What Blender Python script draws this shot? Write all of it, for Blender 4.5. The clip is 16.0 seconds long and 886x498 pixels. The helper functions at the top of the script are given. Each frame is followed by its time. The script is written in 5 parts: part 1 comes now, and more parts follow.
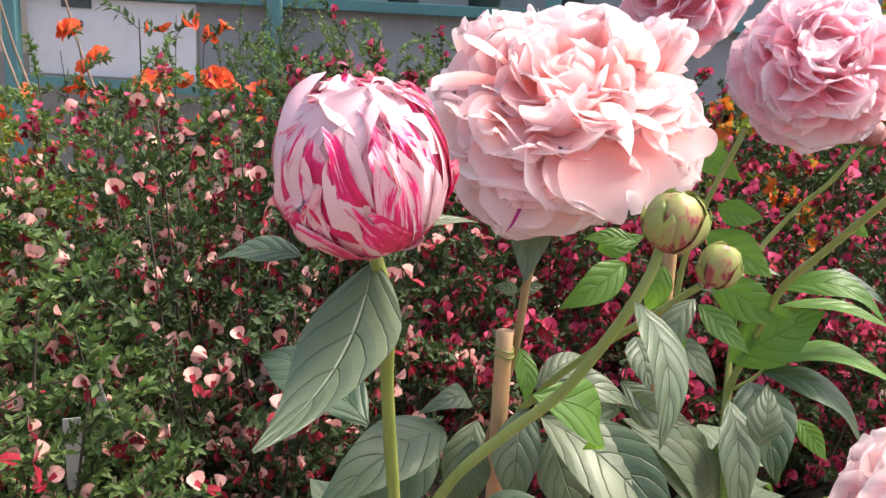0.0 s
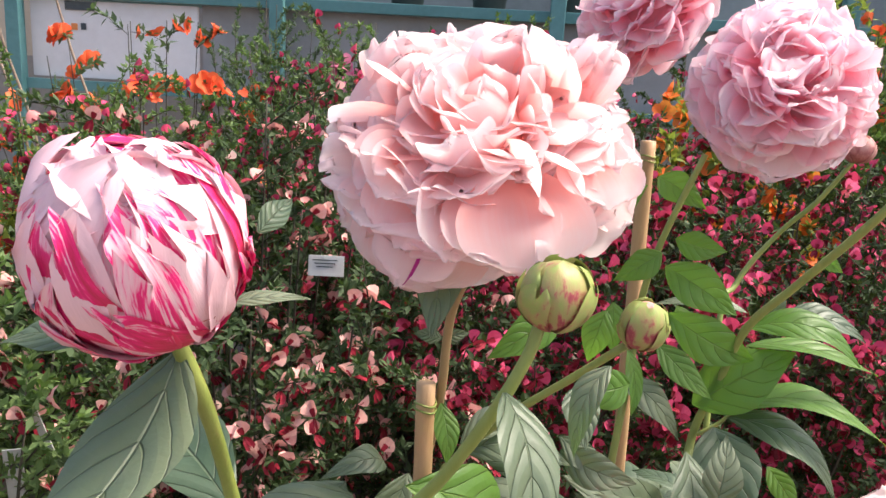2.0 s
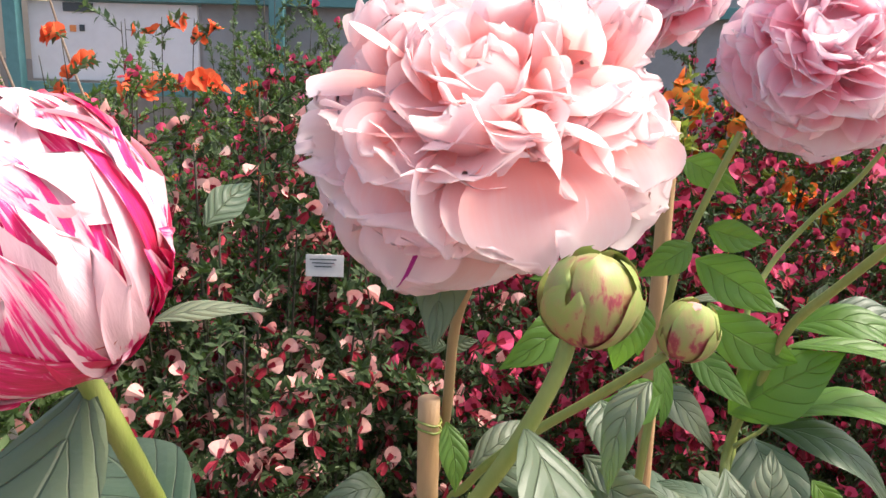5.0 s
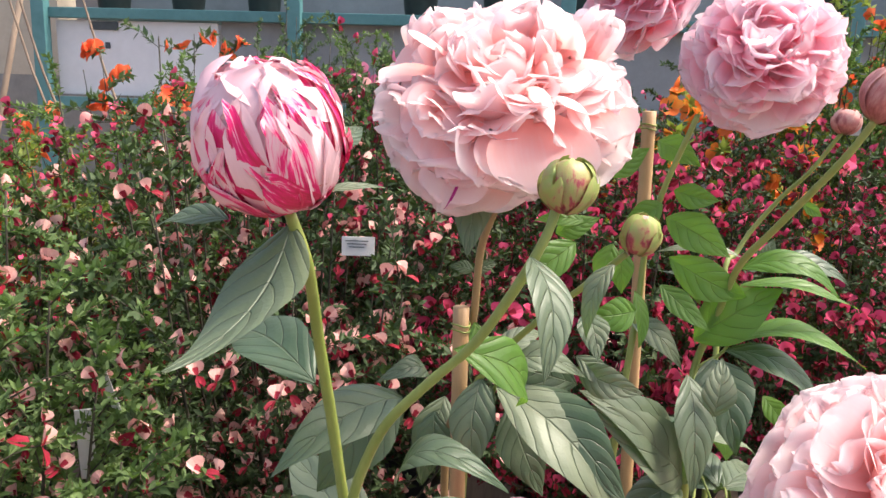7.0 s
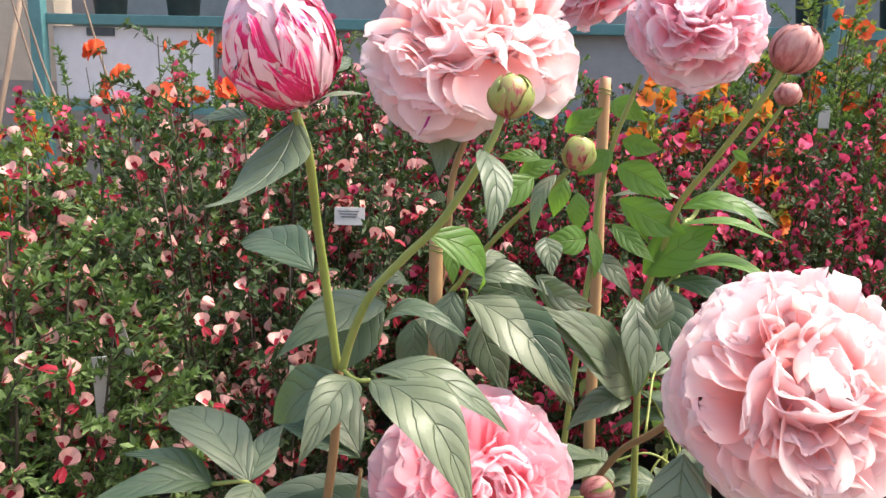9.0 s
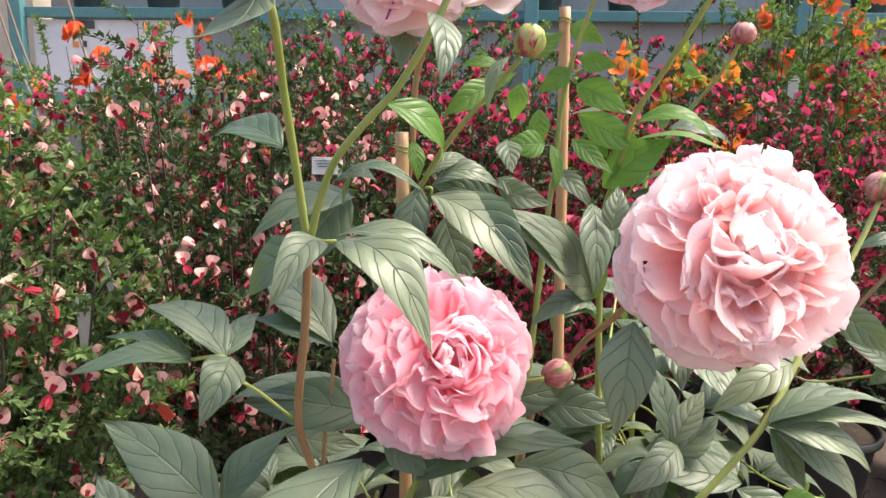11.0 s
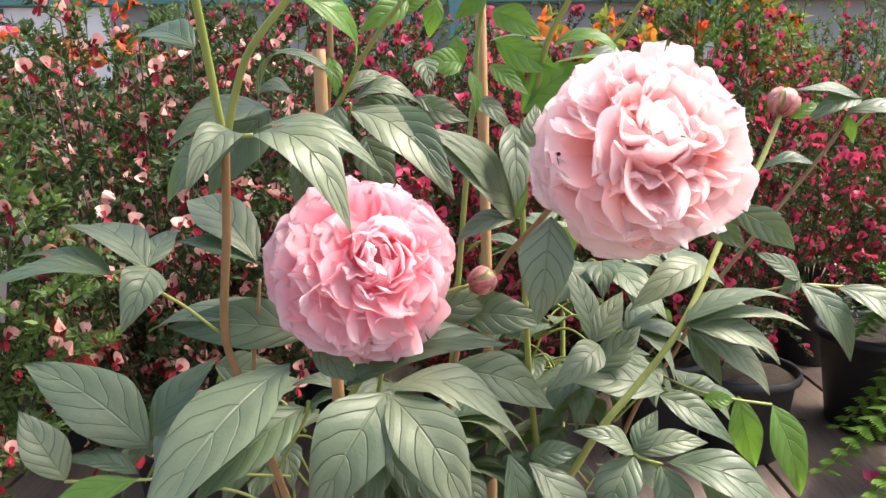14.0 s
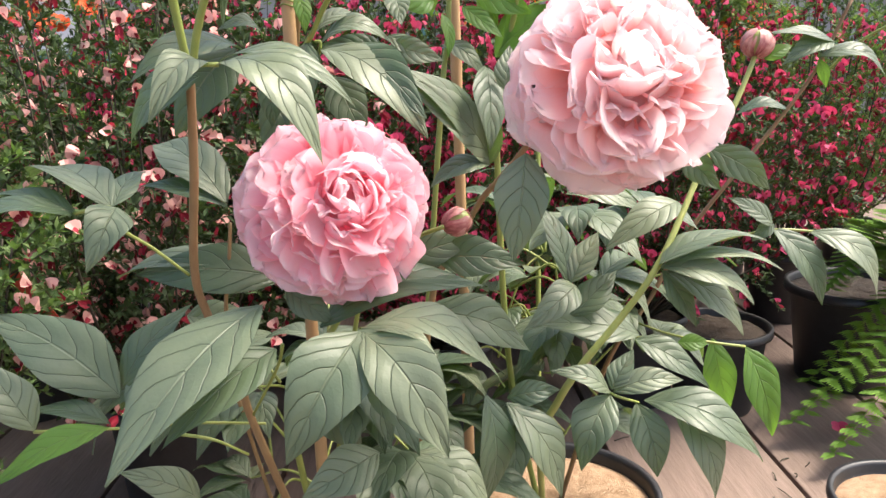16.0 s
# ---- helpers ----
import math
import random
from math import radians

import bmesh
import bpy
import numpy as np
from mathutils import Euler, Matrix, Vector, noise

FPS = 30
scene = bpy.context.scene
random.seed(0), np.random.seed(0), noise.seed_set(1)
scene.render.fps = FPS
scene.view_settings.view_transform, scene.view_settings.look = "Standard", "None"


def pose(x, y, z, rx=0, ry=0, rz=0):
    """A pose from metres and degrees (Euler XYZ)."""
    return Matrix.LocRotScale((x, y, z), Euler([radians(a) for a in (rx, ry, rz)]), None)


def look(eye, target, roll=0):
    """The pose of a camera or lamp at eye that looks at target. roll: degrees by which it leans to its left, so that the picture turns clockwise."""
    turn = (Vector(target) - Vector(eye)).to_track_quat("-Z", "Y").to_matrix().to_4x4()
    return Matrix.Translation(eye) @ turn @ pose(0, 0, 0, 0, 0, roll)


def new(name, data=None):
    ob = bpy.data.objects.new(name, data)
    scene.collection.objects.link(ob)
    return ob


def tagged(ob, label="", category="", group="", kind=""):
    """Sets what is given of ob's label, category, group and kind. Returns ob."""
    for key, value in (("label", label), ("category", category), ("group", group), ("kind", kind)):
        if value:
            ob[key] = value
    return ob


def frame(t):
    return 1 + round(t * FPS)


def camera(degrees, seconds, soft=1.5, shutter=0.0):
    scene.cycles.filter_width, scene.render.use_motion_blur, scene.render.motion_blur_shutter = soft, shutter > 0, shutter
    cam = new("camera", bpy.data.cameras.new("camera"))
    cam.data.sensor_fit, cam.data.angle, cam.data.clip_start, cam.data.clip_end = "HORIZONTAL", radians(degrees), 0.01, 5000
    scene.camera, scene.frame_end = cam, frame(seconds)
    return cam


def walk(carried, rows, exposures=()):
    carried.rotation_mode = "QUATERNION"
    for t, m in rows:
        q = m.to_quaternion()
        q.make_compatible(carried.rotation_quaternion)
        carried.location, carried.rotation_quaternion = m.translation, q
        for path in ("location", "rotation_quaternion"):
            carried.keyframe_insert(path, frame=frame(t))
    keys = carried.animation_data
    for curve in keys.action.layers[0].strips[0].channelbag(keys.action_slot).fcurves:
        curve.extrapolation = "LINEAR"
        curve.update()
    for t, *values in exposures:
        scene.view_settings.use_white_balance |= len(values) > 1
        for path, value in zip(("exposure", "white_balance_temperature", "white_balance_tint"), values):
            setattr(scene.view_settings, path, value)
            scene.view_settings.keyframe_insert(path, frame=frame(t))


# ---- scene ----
cam = camera(60.1, 16.0)
PATH = [
    (0, (0.023, 0.005, 1.005), (-0.075, 1.954, 0.567), 3.4),
    (0.5, (0.036, 0.008, 1.0), (-0.073, 1.957, 0.563), 3.4),
    (1, (0.055, 0.012, 1.006), (-0.062, 1.96, 0.565), 3.4),
    (1.5, (0.064, 0.034, 1.012), (-0.058, 1.981, 0.574), 3.3),
    (2, (0.076, 0.059, 1.023), (-0.06, 2.005, 0.581), 3.3),
    (2.5, (0.083, 0.088, 1.029), (-0.062, 2.032, 0.581), 3.4),
    (3, (0.079, 0.134, 1.028), (-0.051, 2.074, 0.559), 3.0),
    (3.2, (0.079, 0.150, 1.023), (-0.046, 2.092, 0.557), 2.9),
    (5.3, (0.074, 0.099, 1.003), (-0.085, 2.042, 0.56), 2.0),
    (5.5, (0.075, 0.086, 0.999), (-0.088, 2.03, 0.561), 2.0),
    (6, (0.075, 0.051, 1.001), (-0.093, 1.997, 0.57), 2.0),
    (6.5, (0.074, 0.012, 0.997), (-0.101, 1.959, 0.575), 1.9),
    (7, (0.074, -0.03, 0.995), (-0.104, 1.92, 0.584), 1.8),
    (7.5, (0.08, -0.062, 0.981), (-0.099, 1.89, 0.583), 1.8),
    (8, (0.081, -0.086, 0.97), (-0.093, 1.868, 0.58), 1.7),
    (8.5, (0.085, -0.109, 0.966), (-0.081, 1.846, 0.58), 1.7),
    (9, (0.097, -0.132, 0.953), (-0.063, 1.824, 0.57), 1.6),
    (9.2, (0.104, -0.142, 0.947), (-0.052, 1.813, 0.556), 1.5),
    (11.3, (0.12, -0.186, 0.866), (0.009, 1.776, 0.494), 0.6),
    (11.5, (0.121, -0.19, 0.861), (0.021, 1.773, 0.491), 0.4),
    (12, (0.128, -0.203, 0.849), (0.059, 1.762, 0.479), 0.2),
    (12.5, (0.128, -0.206, 0.839), (0.09, 1.759, 0.466), -0.1),
    (13, (0.132, -0.206, 0.829), (0.121, 1.758, 0.452), -0.3),
    (13.5, (0.135, -0.204, 0.815), (0.151, 1.759, 0.436), -0.4),
    (14, (0.132, -0.203, 0.809), (0.172, 1.758, 0.42), -0.6),
    (14.5, (0.133, -0.205, 0.8), (0.192, 1.753, 0.398), -0.7),
    (15, (0.132, -0.204, 0.791), (0.208, 1.75, 0.37), -0.8),
    (15.5, (0.134, -0.203, 0.787), (0.226, 1.745, 0.345), -0.9),
    (16, (0.132, -0.2, 0.782), (0.236, 1.744, 0.321), -0.9),
]
walk(cam, [(t, look(eye, target, roll)) for t, eye, target, roll in PATH], [(0, 0.66), (5, 0.64), (9, 0.78), (16, 0.90)])

# ---- world, sun ----
SUN_AZ, SUN_EL = 10.0, 58.0      # degrees: azimuth from +x towards +y, height
world = bpy.data.worlds.new("sky")
scene.world = world
world.use_nodes = True
wn, wl = world.node_tree.nodes, world.node_tree.links
sky = wn.new("ShaderNodeTexSky")
sky.sky_type = "NISHITA"
sky.sun_disc = False
sky.sun_elevation = radians(SUN_EL)
sky.sun_rotation = radians(90 - SUN_AZ)
sky.air_density, sky.dust_density, sky.ozone_density = 1.1, 5.0, 1.0
wl.new(sky.outputs["Color"], wn["Background"].inputs["Color"])
wn["Background"].inputs["Strength"].default_value = 0.20
sun_data = bpy.data.lights.new("sun", "SUN")
sun_data.energy, sun_data.angle, sun_data.color = 3.5, radians(20), (1.0, 0.92, 0.80)
sun = new("sun", sun_data)
sun.matrix_world = look((4 * math.cos(radians(SUN_AZ)), 4 * math.sin(radians(SUN_AZ)), 4 * math.tan(radians(SUN_EL))), (0, 0, 0))


# ---- materials ----
def material(name):
    m = bpy.data.materials.new(name)
    m.use_nodes = True
    nt = m.node_tree
    return m, nt.nodes, nt.links, nt.nodes["Principled BSDF"]


def ramp(nodes, stops):
    r = nodes.new("ShaderNodeValToRGB")
    el = r.color_ramp.elements
    while len(el) < len(stops):
        el.new(0.5)
    for e, (p, c) in zip(el, stops):
        e.position, e.color = p, (*c, 1)
    return r


def math_node(nodes, links, op, a, b=None, c=None):
    n = nodes.new("ShaderNodeMath")
    n.operation = op
    for i, v in enumerate((a, b, c)):
        if v is None:
            continue
        if isinstance(v, (int, float)):
            n.inputs[i].default_value = v
        else:
            links.new(v, n.inputs[i])
    return n.outputs[0]


def noise_node(nodes, links, vector, scale, detail=4, rough=0.55):
    n = nodes.new("ShaderNodeTexNoise")
    n.inputs["Scale"].default_value, n.inputs["Detail"].default_value, n.inputs["Roughness"].default_value = scale, detail, rough
    if vector is not None:
        links.new(vector, n.inputs["Vector"])
    return n.outputs["Fac"]


def mix_color(nodes, links, fac, a, b, blend="MIX"):
    n = nodes.new("ShaderNodeMix")
    n.data_type, n.blend_type = "RGBA", blend
    for sock, v in ((n.inputs[0], fac), (n.inputs[6], a), (n.inputs[7], b)):
        if isinstance(v, (int, float)):
            sock.default_value = v
        elif isinstance(v, tuple):
            sock.default_value = (*v, 1)
        else:
            links.new(v, sock)
    return n.outputs[2]


def bump(nodes, links, bsdf, height, strength, distance):
    b = nodes.new("ShaderNodeBump")
    b.inputs["Strength"].default_value, b.inputs["Distance"].default_value = strength, distance
    links.new(height, b.inputs["Height"])
    links.new(b.outputs[0], bsdf.inputs["Normal"])
    return b


def thin(nodes, links, bsdf, color, share):
    """Light passes through the sheet: a share of translucent."""
    tr = nodes.new("ShaderNodeBsdfTranslucent")
    if isinstance(color, tuple):
        tr.inputs[0].default_value = (*color, 1)
    else:
        links.new(color, tr.inputs[0])
    mx = nodes.new("ShaderNodeMixShader")
    mx.inputs[0].default_value = share
    links.new(bsdf.outputs[0], mx.inputs[1])
    links.new(tr.outputs[0], mx.inputs[2])
    links.new(mx.outputs[0], nodes["Material Output"].inputs["Surface"])


def leaf_material(name, dark, pale, vein, through_color, share, rough):
    m, n, l, p = material(name)
    uv = n.new("ShaderNodeTexCoord").outputs["UV"]
    sep = n.new("ShaderNodeSeparateXYZ")
    l.new(uv, sep.inputs[0])
    au = math_node(n, l, "ABSOLUTE", math_node(n, l, "MULTIPLY_ADD", sep.outputs[0], 2.0, -1.0))
    info = n.new("ShaderNodeObjectInfo")
    geo = n.new("ShaderNodeNewGeometry")
    pos = n.new("ShaderNodeTexCoord").outputs["Object"]
    wob = noise_node(n, l, pos, 60, 2)
    # side veins run outwards and towards the tip
    run = math_node(n, l, "SUBTRACT", sep.outputs[1], math_node(n, l, "MULTIPLY", math_node(n, l, "POWER", au, 1.3), 0.30))
    run = math_node(n, l, "ADD", run, math_node(n, l, "MULTIPLY", wob, 0.07))
    saw = math_node(n, l, "PINGPONG", math_node(n, l, "MULTIPLY", run, 5.6), 0.5)
    side = n.new("ShaderNodeMapRange")
    side.interpolation_type = "SMOOTHSTEP"
    l.new(saw, side.inputs[0])
    side.inputs[1].default_value, side.inputs[2].default_value = 0.0, 0.05
    side.inputs[3].default_value, side.inputs[4].default_value = 1.0, 0.0
    mid = n.new("ShaderNodeMapRange")
    mid.interpolation_type = "SMOOTHSTEP"
    l.new(au, mid.inputs[0])
    mid.inputs[1].default_value, mid.inputs[2].default_value = 0.0, 0.055
    mid.inputs[3].default_value, mid.inputs[4].default_value = 1.0, 0.0
    veins = math_node(n, l, "MAXIMUM", math_node(n, l, "MULTIPLY", side.outputs[0], 0.8), mid.outputs[0])
    tone = noise_node(n, l, pos, 22, 5)
    tone = math_node(n, l, "ADD", math_node(n, l, "MULTIPLY", tone, 0.5), math_node(n, l, "MULTIPLY", info.outputs["Random"], 0.55))
    base = ramp(n, [(0.2, dark), (0.85, pale)])
    l.new(tone, base.inputs[0])
    col = mix_color(n, l, math_node(n, l, "MULTIPLY", veins, 0.42), base.outputs[0], vein)
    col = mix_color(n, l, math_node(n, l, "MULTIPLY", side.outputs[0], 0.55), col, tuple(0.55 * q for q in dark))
    l.new(col, p.inputs["Base Color"])
    p.inputs["Roughness"].default_value = rough
    p.inputs["Specular IOR Level"].default_value = 0.55
    net = n.new("ShaderNodeTexVoronoi")
    net.feature = "DISTANCE_TO_EDGE"
    net.inputs["Scale"].default_value = 190
    l.new(pos, net.inputs["Vector"])
    mesh = math_node(n, l, "MINIMUM", math_node(n, l, "MULTIPLY", net.outputs["Distance"], 5.0), 1.0)
    puff = math_node(n, l, "SUBTRACT", math_node(n, l, "MULTIPLY", math_node(n, l, "POWER", math_node(n, l, "MULTIPLY", saw, 2.0), 0.5), 0.42), math_node(n, l, "MULTIPLY", veins, 0.7))
    puff = math_node(n, l, "ADD", puff, math_node(n, l, "MULTIPLY", mesh, 0.03))
    puff = math_node(n, l, "ADD", puff, math_node(n, l, "MULTIPLY", noise_node(n, l, pos, 180, 3), 0.15))
    bump(n, l, p, puff, 0.75, 0.0020)
    thin(n, l, p, mix_color(n, l, math_node(n, l, "MULTIPLY", veins, 0.5), through_color, tuple(0.45 * q for q in through_color)), share)
    return m


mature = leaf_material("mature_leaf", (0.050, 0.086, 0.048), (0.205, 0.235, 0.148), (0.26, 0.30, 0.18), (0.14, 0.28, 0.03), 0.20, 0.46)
# backlit glow put into the colour: the same leaf in a brighter green
backlit = leaf_material("backlit_leaf", (0.085, 0.19, 0.03), (0.14, 0.27, 0.05), (0.26, 0.36, 0.12), (0.22, 0.44, 0.04), 0.46, 0.45)


def petal_material(name, heart, blade, edge, share=0.7, streak=None):
    """A thin petal, deeper in colour towards its foot, with fine fibres along it."""
    m, n, l, p = material(name)
    uv = n.new("ShaderNodeTexCoord").outputs["UV"]
    sep = n.new("ShaderNodeSeparateXYZ")
    l.new(uv, sep.inputs[0])
    info = n.new("ShaderNodeObjectInfo")
    stretch = n.new("ShaderNodeMapping")
    l.new(uv, stretch.inputs[0])
    stretch.inputs["Scale"].default_value = (26, 1.6, 1)
    fibre = noise_node(n, l, stretch.outputs[0], 1.0, 3)
    cloud = noise_node(n, l, uv, 3.0, 2)
    v = math_node(n, l, "ADD", sep.outputs[1], math_node(n, l, "MULTIPLY_ADD", info.outputs["Random"], 0.34, -0.20))
    v = math_node(n, l, "ADD", v, math_node(n, l, "MULTIPLY_ADD", fibre, 0.24, -0.12))
    v = math_node(n, l, "ADD", v, math_node(n, l, "MULTIPLY_ADD", cloud, 0.3, -0.15))
    r = ramp(n, [(0.22, heart), (0.64, blade), (1.0, edge)])
    l.new(v, r.inputs[0])
    col = r.outputs[0]
    if streak:
        off = math_node(n, l, "ABSOLUTE", math_node(n, l, "SUBTRACT", math_node(n, l, "MULTIPLY_ADD", fibre, 0.012, sep.outputs[0]), 0.44))
        col = mix_color(n, l, math_node(n, l, "LESS_THAN", off, 0.022), col, streak)
    l.new(col, p.inputs["Base Color"])
    p.inputs["Roughness"].default_value = 0.55
    p.inputs["Specular IOR Level"].default_value = 0.25
    bump(n, l, p, fibre, 0.10, 0.0004)
    thin(n, l, p, col, share)
    return m


pale_petal = petal_material("pale_pink_petal", (0.985, 0.54, 0.49), (0.985, 0.775, 0.775), (0.985, 0.885, 0.895))
pink_petal = petal_material("pink_petal", (0.985, 0.40, 0.49), (0.985, 0.685, 0.755), (0.985, 0.87, 0.905))
rose_petal = petal_material("rose_petal", (0.985, 0.36, 0.44), (0.985, 0.61, 0.68), (0.985, 0.82, 0.86))
streaked_petal = petal_material("streaked_petal", (0.98, 0.66, 0.66), (0.98, 0.76, 0.78), (0.98, 0.82, 0.83), streak=(0.55, 0.05, 0.32))


def striped_material(name, stops, cover, green, across=11.0):
    m, n, l, p = material(name)
    uv = n.new("ShaderNodeTexCoord").outputs["UV"]
    sep = n.new("ShaderNodeSeparateXYZ")
    l.new(uv, sep.inputs[0])
    info = n.new("ShaderNodeObjectInfo")
    shift = n.new("ShaderNodeCombineXYZ")
    l.new(math_node(n, l, "MULTIPLY", info.outputs["Random"], 37.0), shift.inputs[0])
    l.new(math_node(n, l, "MULTIPLY", info.outputs["Random"], 19.0), shift.inputs[2])
    add = n.new("ShaderNodeVectorMath")
    add.operation = "ADD"
    sc = n.new("ShaderNodeMapping")
    l.new(uv, sc.inputs[0])
    sc.inputs["Scale"].default_value = (across, 1.5, 1)
    l.new(sc.outputs[0], add.inputs[0])
    l.new(shift.outputs[0], add.inputs[1])
    broad = noise_node(n, l, add.outputs[0], 0.8, 2)
    broad.node.inputs["Distortion"].default_value = 1.2
    fine = noise_node(n, l, add.outputs[0], 3.4, 4, 0.6)
    f = math_node(n, l, "ADD", math_node(n, l, "MULTIPLY", broad, 0.55), math_node(n, l, "MULTIPLY", fine, 0.70))
    f = math_node(n, l, "ADD", f, math_node(n, l, "MULTIPLY_ADD", info.outputs["Random"], 0.12, cover))
    # redder towards the foot: pigment, with shade under the bud put into it
    f = math_node(n, l, "SUBTRACT", f, math_node(n, l, "MULTIPLY", sep.outputs[1], 0.32))
    r = ramp(n, stops)
    l.new(f, r.inputs[0])
    gr = ramp(n, [(0.0, (1, 1, 1)), (0.22, (0, 0, 0))])
    l.new(math_node(n, l, "ADD", sep.outputs[1], math_node(n, l, "MULTIPLY_ADD", fine, 0.3, -0.15)), gr.inputs[0])
    col = mix_color(n, l, math_node(n, l, "MULTIPLY", gr.outputs[0], 0.65), r.outputs[0], green)
    l.new(col, p.inputs["Base Color"])
    p.inputs["Roughness"].default_value = 0.42
    p.inputs["Specular IOR Level"].default_value = 0.4
    bump(n, l, p, fine, 0.3, 0.0008)
    thin(n, l, p, col, 0.15)
    return m


striped = striped_material("striped_petal", [(0.46, (0.84, 0.52, 0.58)), (0.53, (0.86, 0.34, 0.47)), (0.58, (0.84, 0.018, 0.20)), (0.78, (0.60, 0.02, 0.09))], 0.165, (0.42, 0.18, 0.08), 5.0)
striped_pale = striped_material("pale_striped_petal", [(0.60, (0.86, 0.56, 0.61)), (0.68, (0.88, 0.40, 0.50)), (0.73, (0.78, 0.03, 0.24)), (0.86, (0.55, 0.02, 0.09))], 0.0, (0.55, 0.28, 0.18), 3.0)
sepal = striped_material("bud_sepal", [(0.40, (0.30, 0.36, 0.10)), (0.58, (0.38, 0.30, 0.12)), (0.66, (0.36, 0.07, 0.08)), (0.8, (0.20, 0.03, 0.05))], 0.04, (0.24, 0.30, 0.07), 1.3)
rosebud = striped_material("rose_bud_petal", [(0.40, (0.62, 0.33, 0.29)), (0.60, (0.50, 0.18, 0.17)), (0.8, (0.28, 0.07, 0.07))], 0.06, (0.24, 0.22, 0.07), 1.5)


def grained(name, stops, scale, stretch, rough, relief=0.3, depth=0.002, randomness=0.25):
    m, n, l, p = material(name)
    pos = n.new("ShaderNodeTexCoord").outputs["Object"]
    mp = n.new("ShaderNodeMapping")
    l.new(pos, mp.inputs[0])
    mp.inputs["Scale"].default_value = stretch
    info = n.new("ShaderNodeObjectInfo")
    big = noise_node(n, l, mp.outputs[0], scale, 3)
    fine = noise_node(n, l, mp.outputs[0], scale * 7, 5, 0.65)
    f = math_node(n, l, "ADD", math_node(n, l, "MULTIPLY", big, 0.55), math_node(n, l, "MULTIPLY", fine, 0.45))
    f = math_node(n, l, "ADD", f, math_node(n, l, "MULTIPLY_ADD", info.outputs["Random"], randomness, -randomness / 2))
    r = ramp(n, stops)
    l.new(f, r.inputs[0])
    l.new(r.outputs[0], p.inputs["Base Color"])
    p.inputs["Roughness"].default_value = rough
    bump(n, l, p, fine, relief, depth)
    return m


green_stem = grained("green_stem", [(0.3, (0.19, 0.24, 0.045)), (0.7, (0.30, 0.33, 0.09))], 25, (1, 1, 0.3), 0.45)
red_stem = grained("reddish_stem", [(0.3, (0.20, 0.11, 0.05)), (0.7, (0.30, 0.20, 0.09))], 25, (1, 1, 0.3), 0.5)
bamboo = grained("bamboo", [(0.3, (0.38, 0.22, 0.10)), (0.7, (0.56, 0.36, 0.19))], 30, (1, 1, 0.12), 0.5)
pole_wood = grained("grey_brown_wood", [(0.3, (0.16, 0.11, 0.08)), (0.7, (0.30, 0.22, 0.16))], 30, (1, 1, 0.12), 0.7)
twig = grained("twig_bark", [(0.3, (0.03, 0.025, 0.016)), (0.7, (0.075, 0.062, 0.04))], 40, (1, 1, 0.4), 0.8)
board_wood = grained("weathered_board", [(0.25, (0.11, 0.072, 0.054)), (0.5, (0.195, 0.138, 0.108)), (0.75, (0.275, 0.202, 0.165))], 3.0, (7, 0.6, 3), 0.75, 0.5, 0.003)
black_plastic = grained("black_plastic", [(0.3, (0.012, 0.012, 0.013)), (0.7, (0.028, 0.028, 0.03))], 30, (1, 1, 1), 0.45, 0.1, 0.0005)
cork = grained("cork_granules", [(0.3, (0.26, 0.14, 0.07)), (0.5, (0.48, 0.31, 0.18)), (0.75, (0.62, 0.45, 0.30))], 60, (1, 1, 1), 0.9, 1.0, 0.006)
soil = grained("dark_soil", [(0.3, (0.02, 0.014, 0.01)), (0.7, (0.07, 0.05, 0.035))], 40, (1, 1, 1), 0.95, 1.0, 0.006)
gravel = grained("ground_gravel", [(0.3, (0.16, 0.14, 0.12)), (0.7, (0.30, 0.27, 0.24))], 6, (1, 1, 1), 0.9, 0.8, 0.01)
teal = grained("teal_paint", [(0.25, (0.05, 0.15, 0.16)), (0.7, (0.10, 0.24, 0.25))], 4, (1, 1, 1), 0.45, 0.2, 0.001)
white_board = grained("white_board", [(0.3, (0.60, 0.58, 0.60)), (0.7, (0.74, 0.72, 0.74))], 2, (1, 1, 1), 0.5, 0.1, 0.001)
grey_cloth = grained("grey_sheet", [(0.3, (0.19, 0.19, 0.20)), (0.7, (0.30, 0.30, 0.31))], 2, (1, 1, 1), 0.8, 0.2, 0.002)
beige_wall = grained("beige_render", [(0.3, (0.40, 0.34, 0.27)), (0.7, (0.54, 0.47, 0.38))], 2, (1, 1, 1), 0.8, 0.3, 0.003)
pale_card = grained("pale_card", [(0.3, (0.55, 0.53, 0.52)), (0.7, (0.70, 0.68, 0.67))], 20, (1, 1, 1), 0.5, 0.1, 0.0005)
dark_ink = grained("dark_print", [(0.3, (0.03, 0.04, 0.05)), (0.7, (0.07, 0.08, 0.09))], 20, (1, 1, 1), 0.5, 0.0, 0.0005)
orange_ink = grained("orange_print", [(0.3, (0.65, 0.20, 0.06)), (0.7, (0.80, 0.32, 0.10))], 20, (1, 1, 1), 0.5, 0.0, 0.0005)
red_plastic = grained("red_plastic", [(0.3, (0.40, 0.03, 0.015)), (0.7, (0.55, 0.06, 0.03))], 20, (1, 1, 1), 0.4, 0.1, 0.0005)
terracotta = grained("terracotta", [(0.3, (0.33, 0.18, 0.11)), (0.7, (0.46, 0.29, 0.20))], 12, (1, 1, 1), 0.85, 0.3, 0.002)


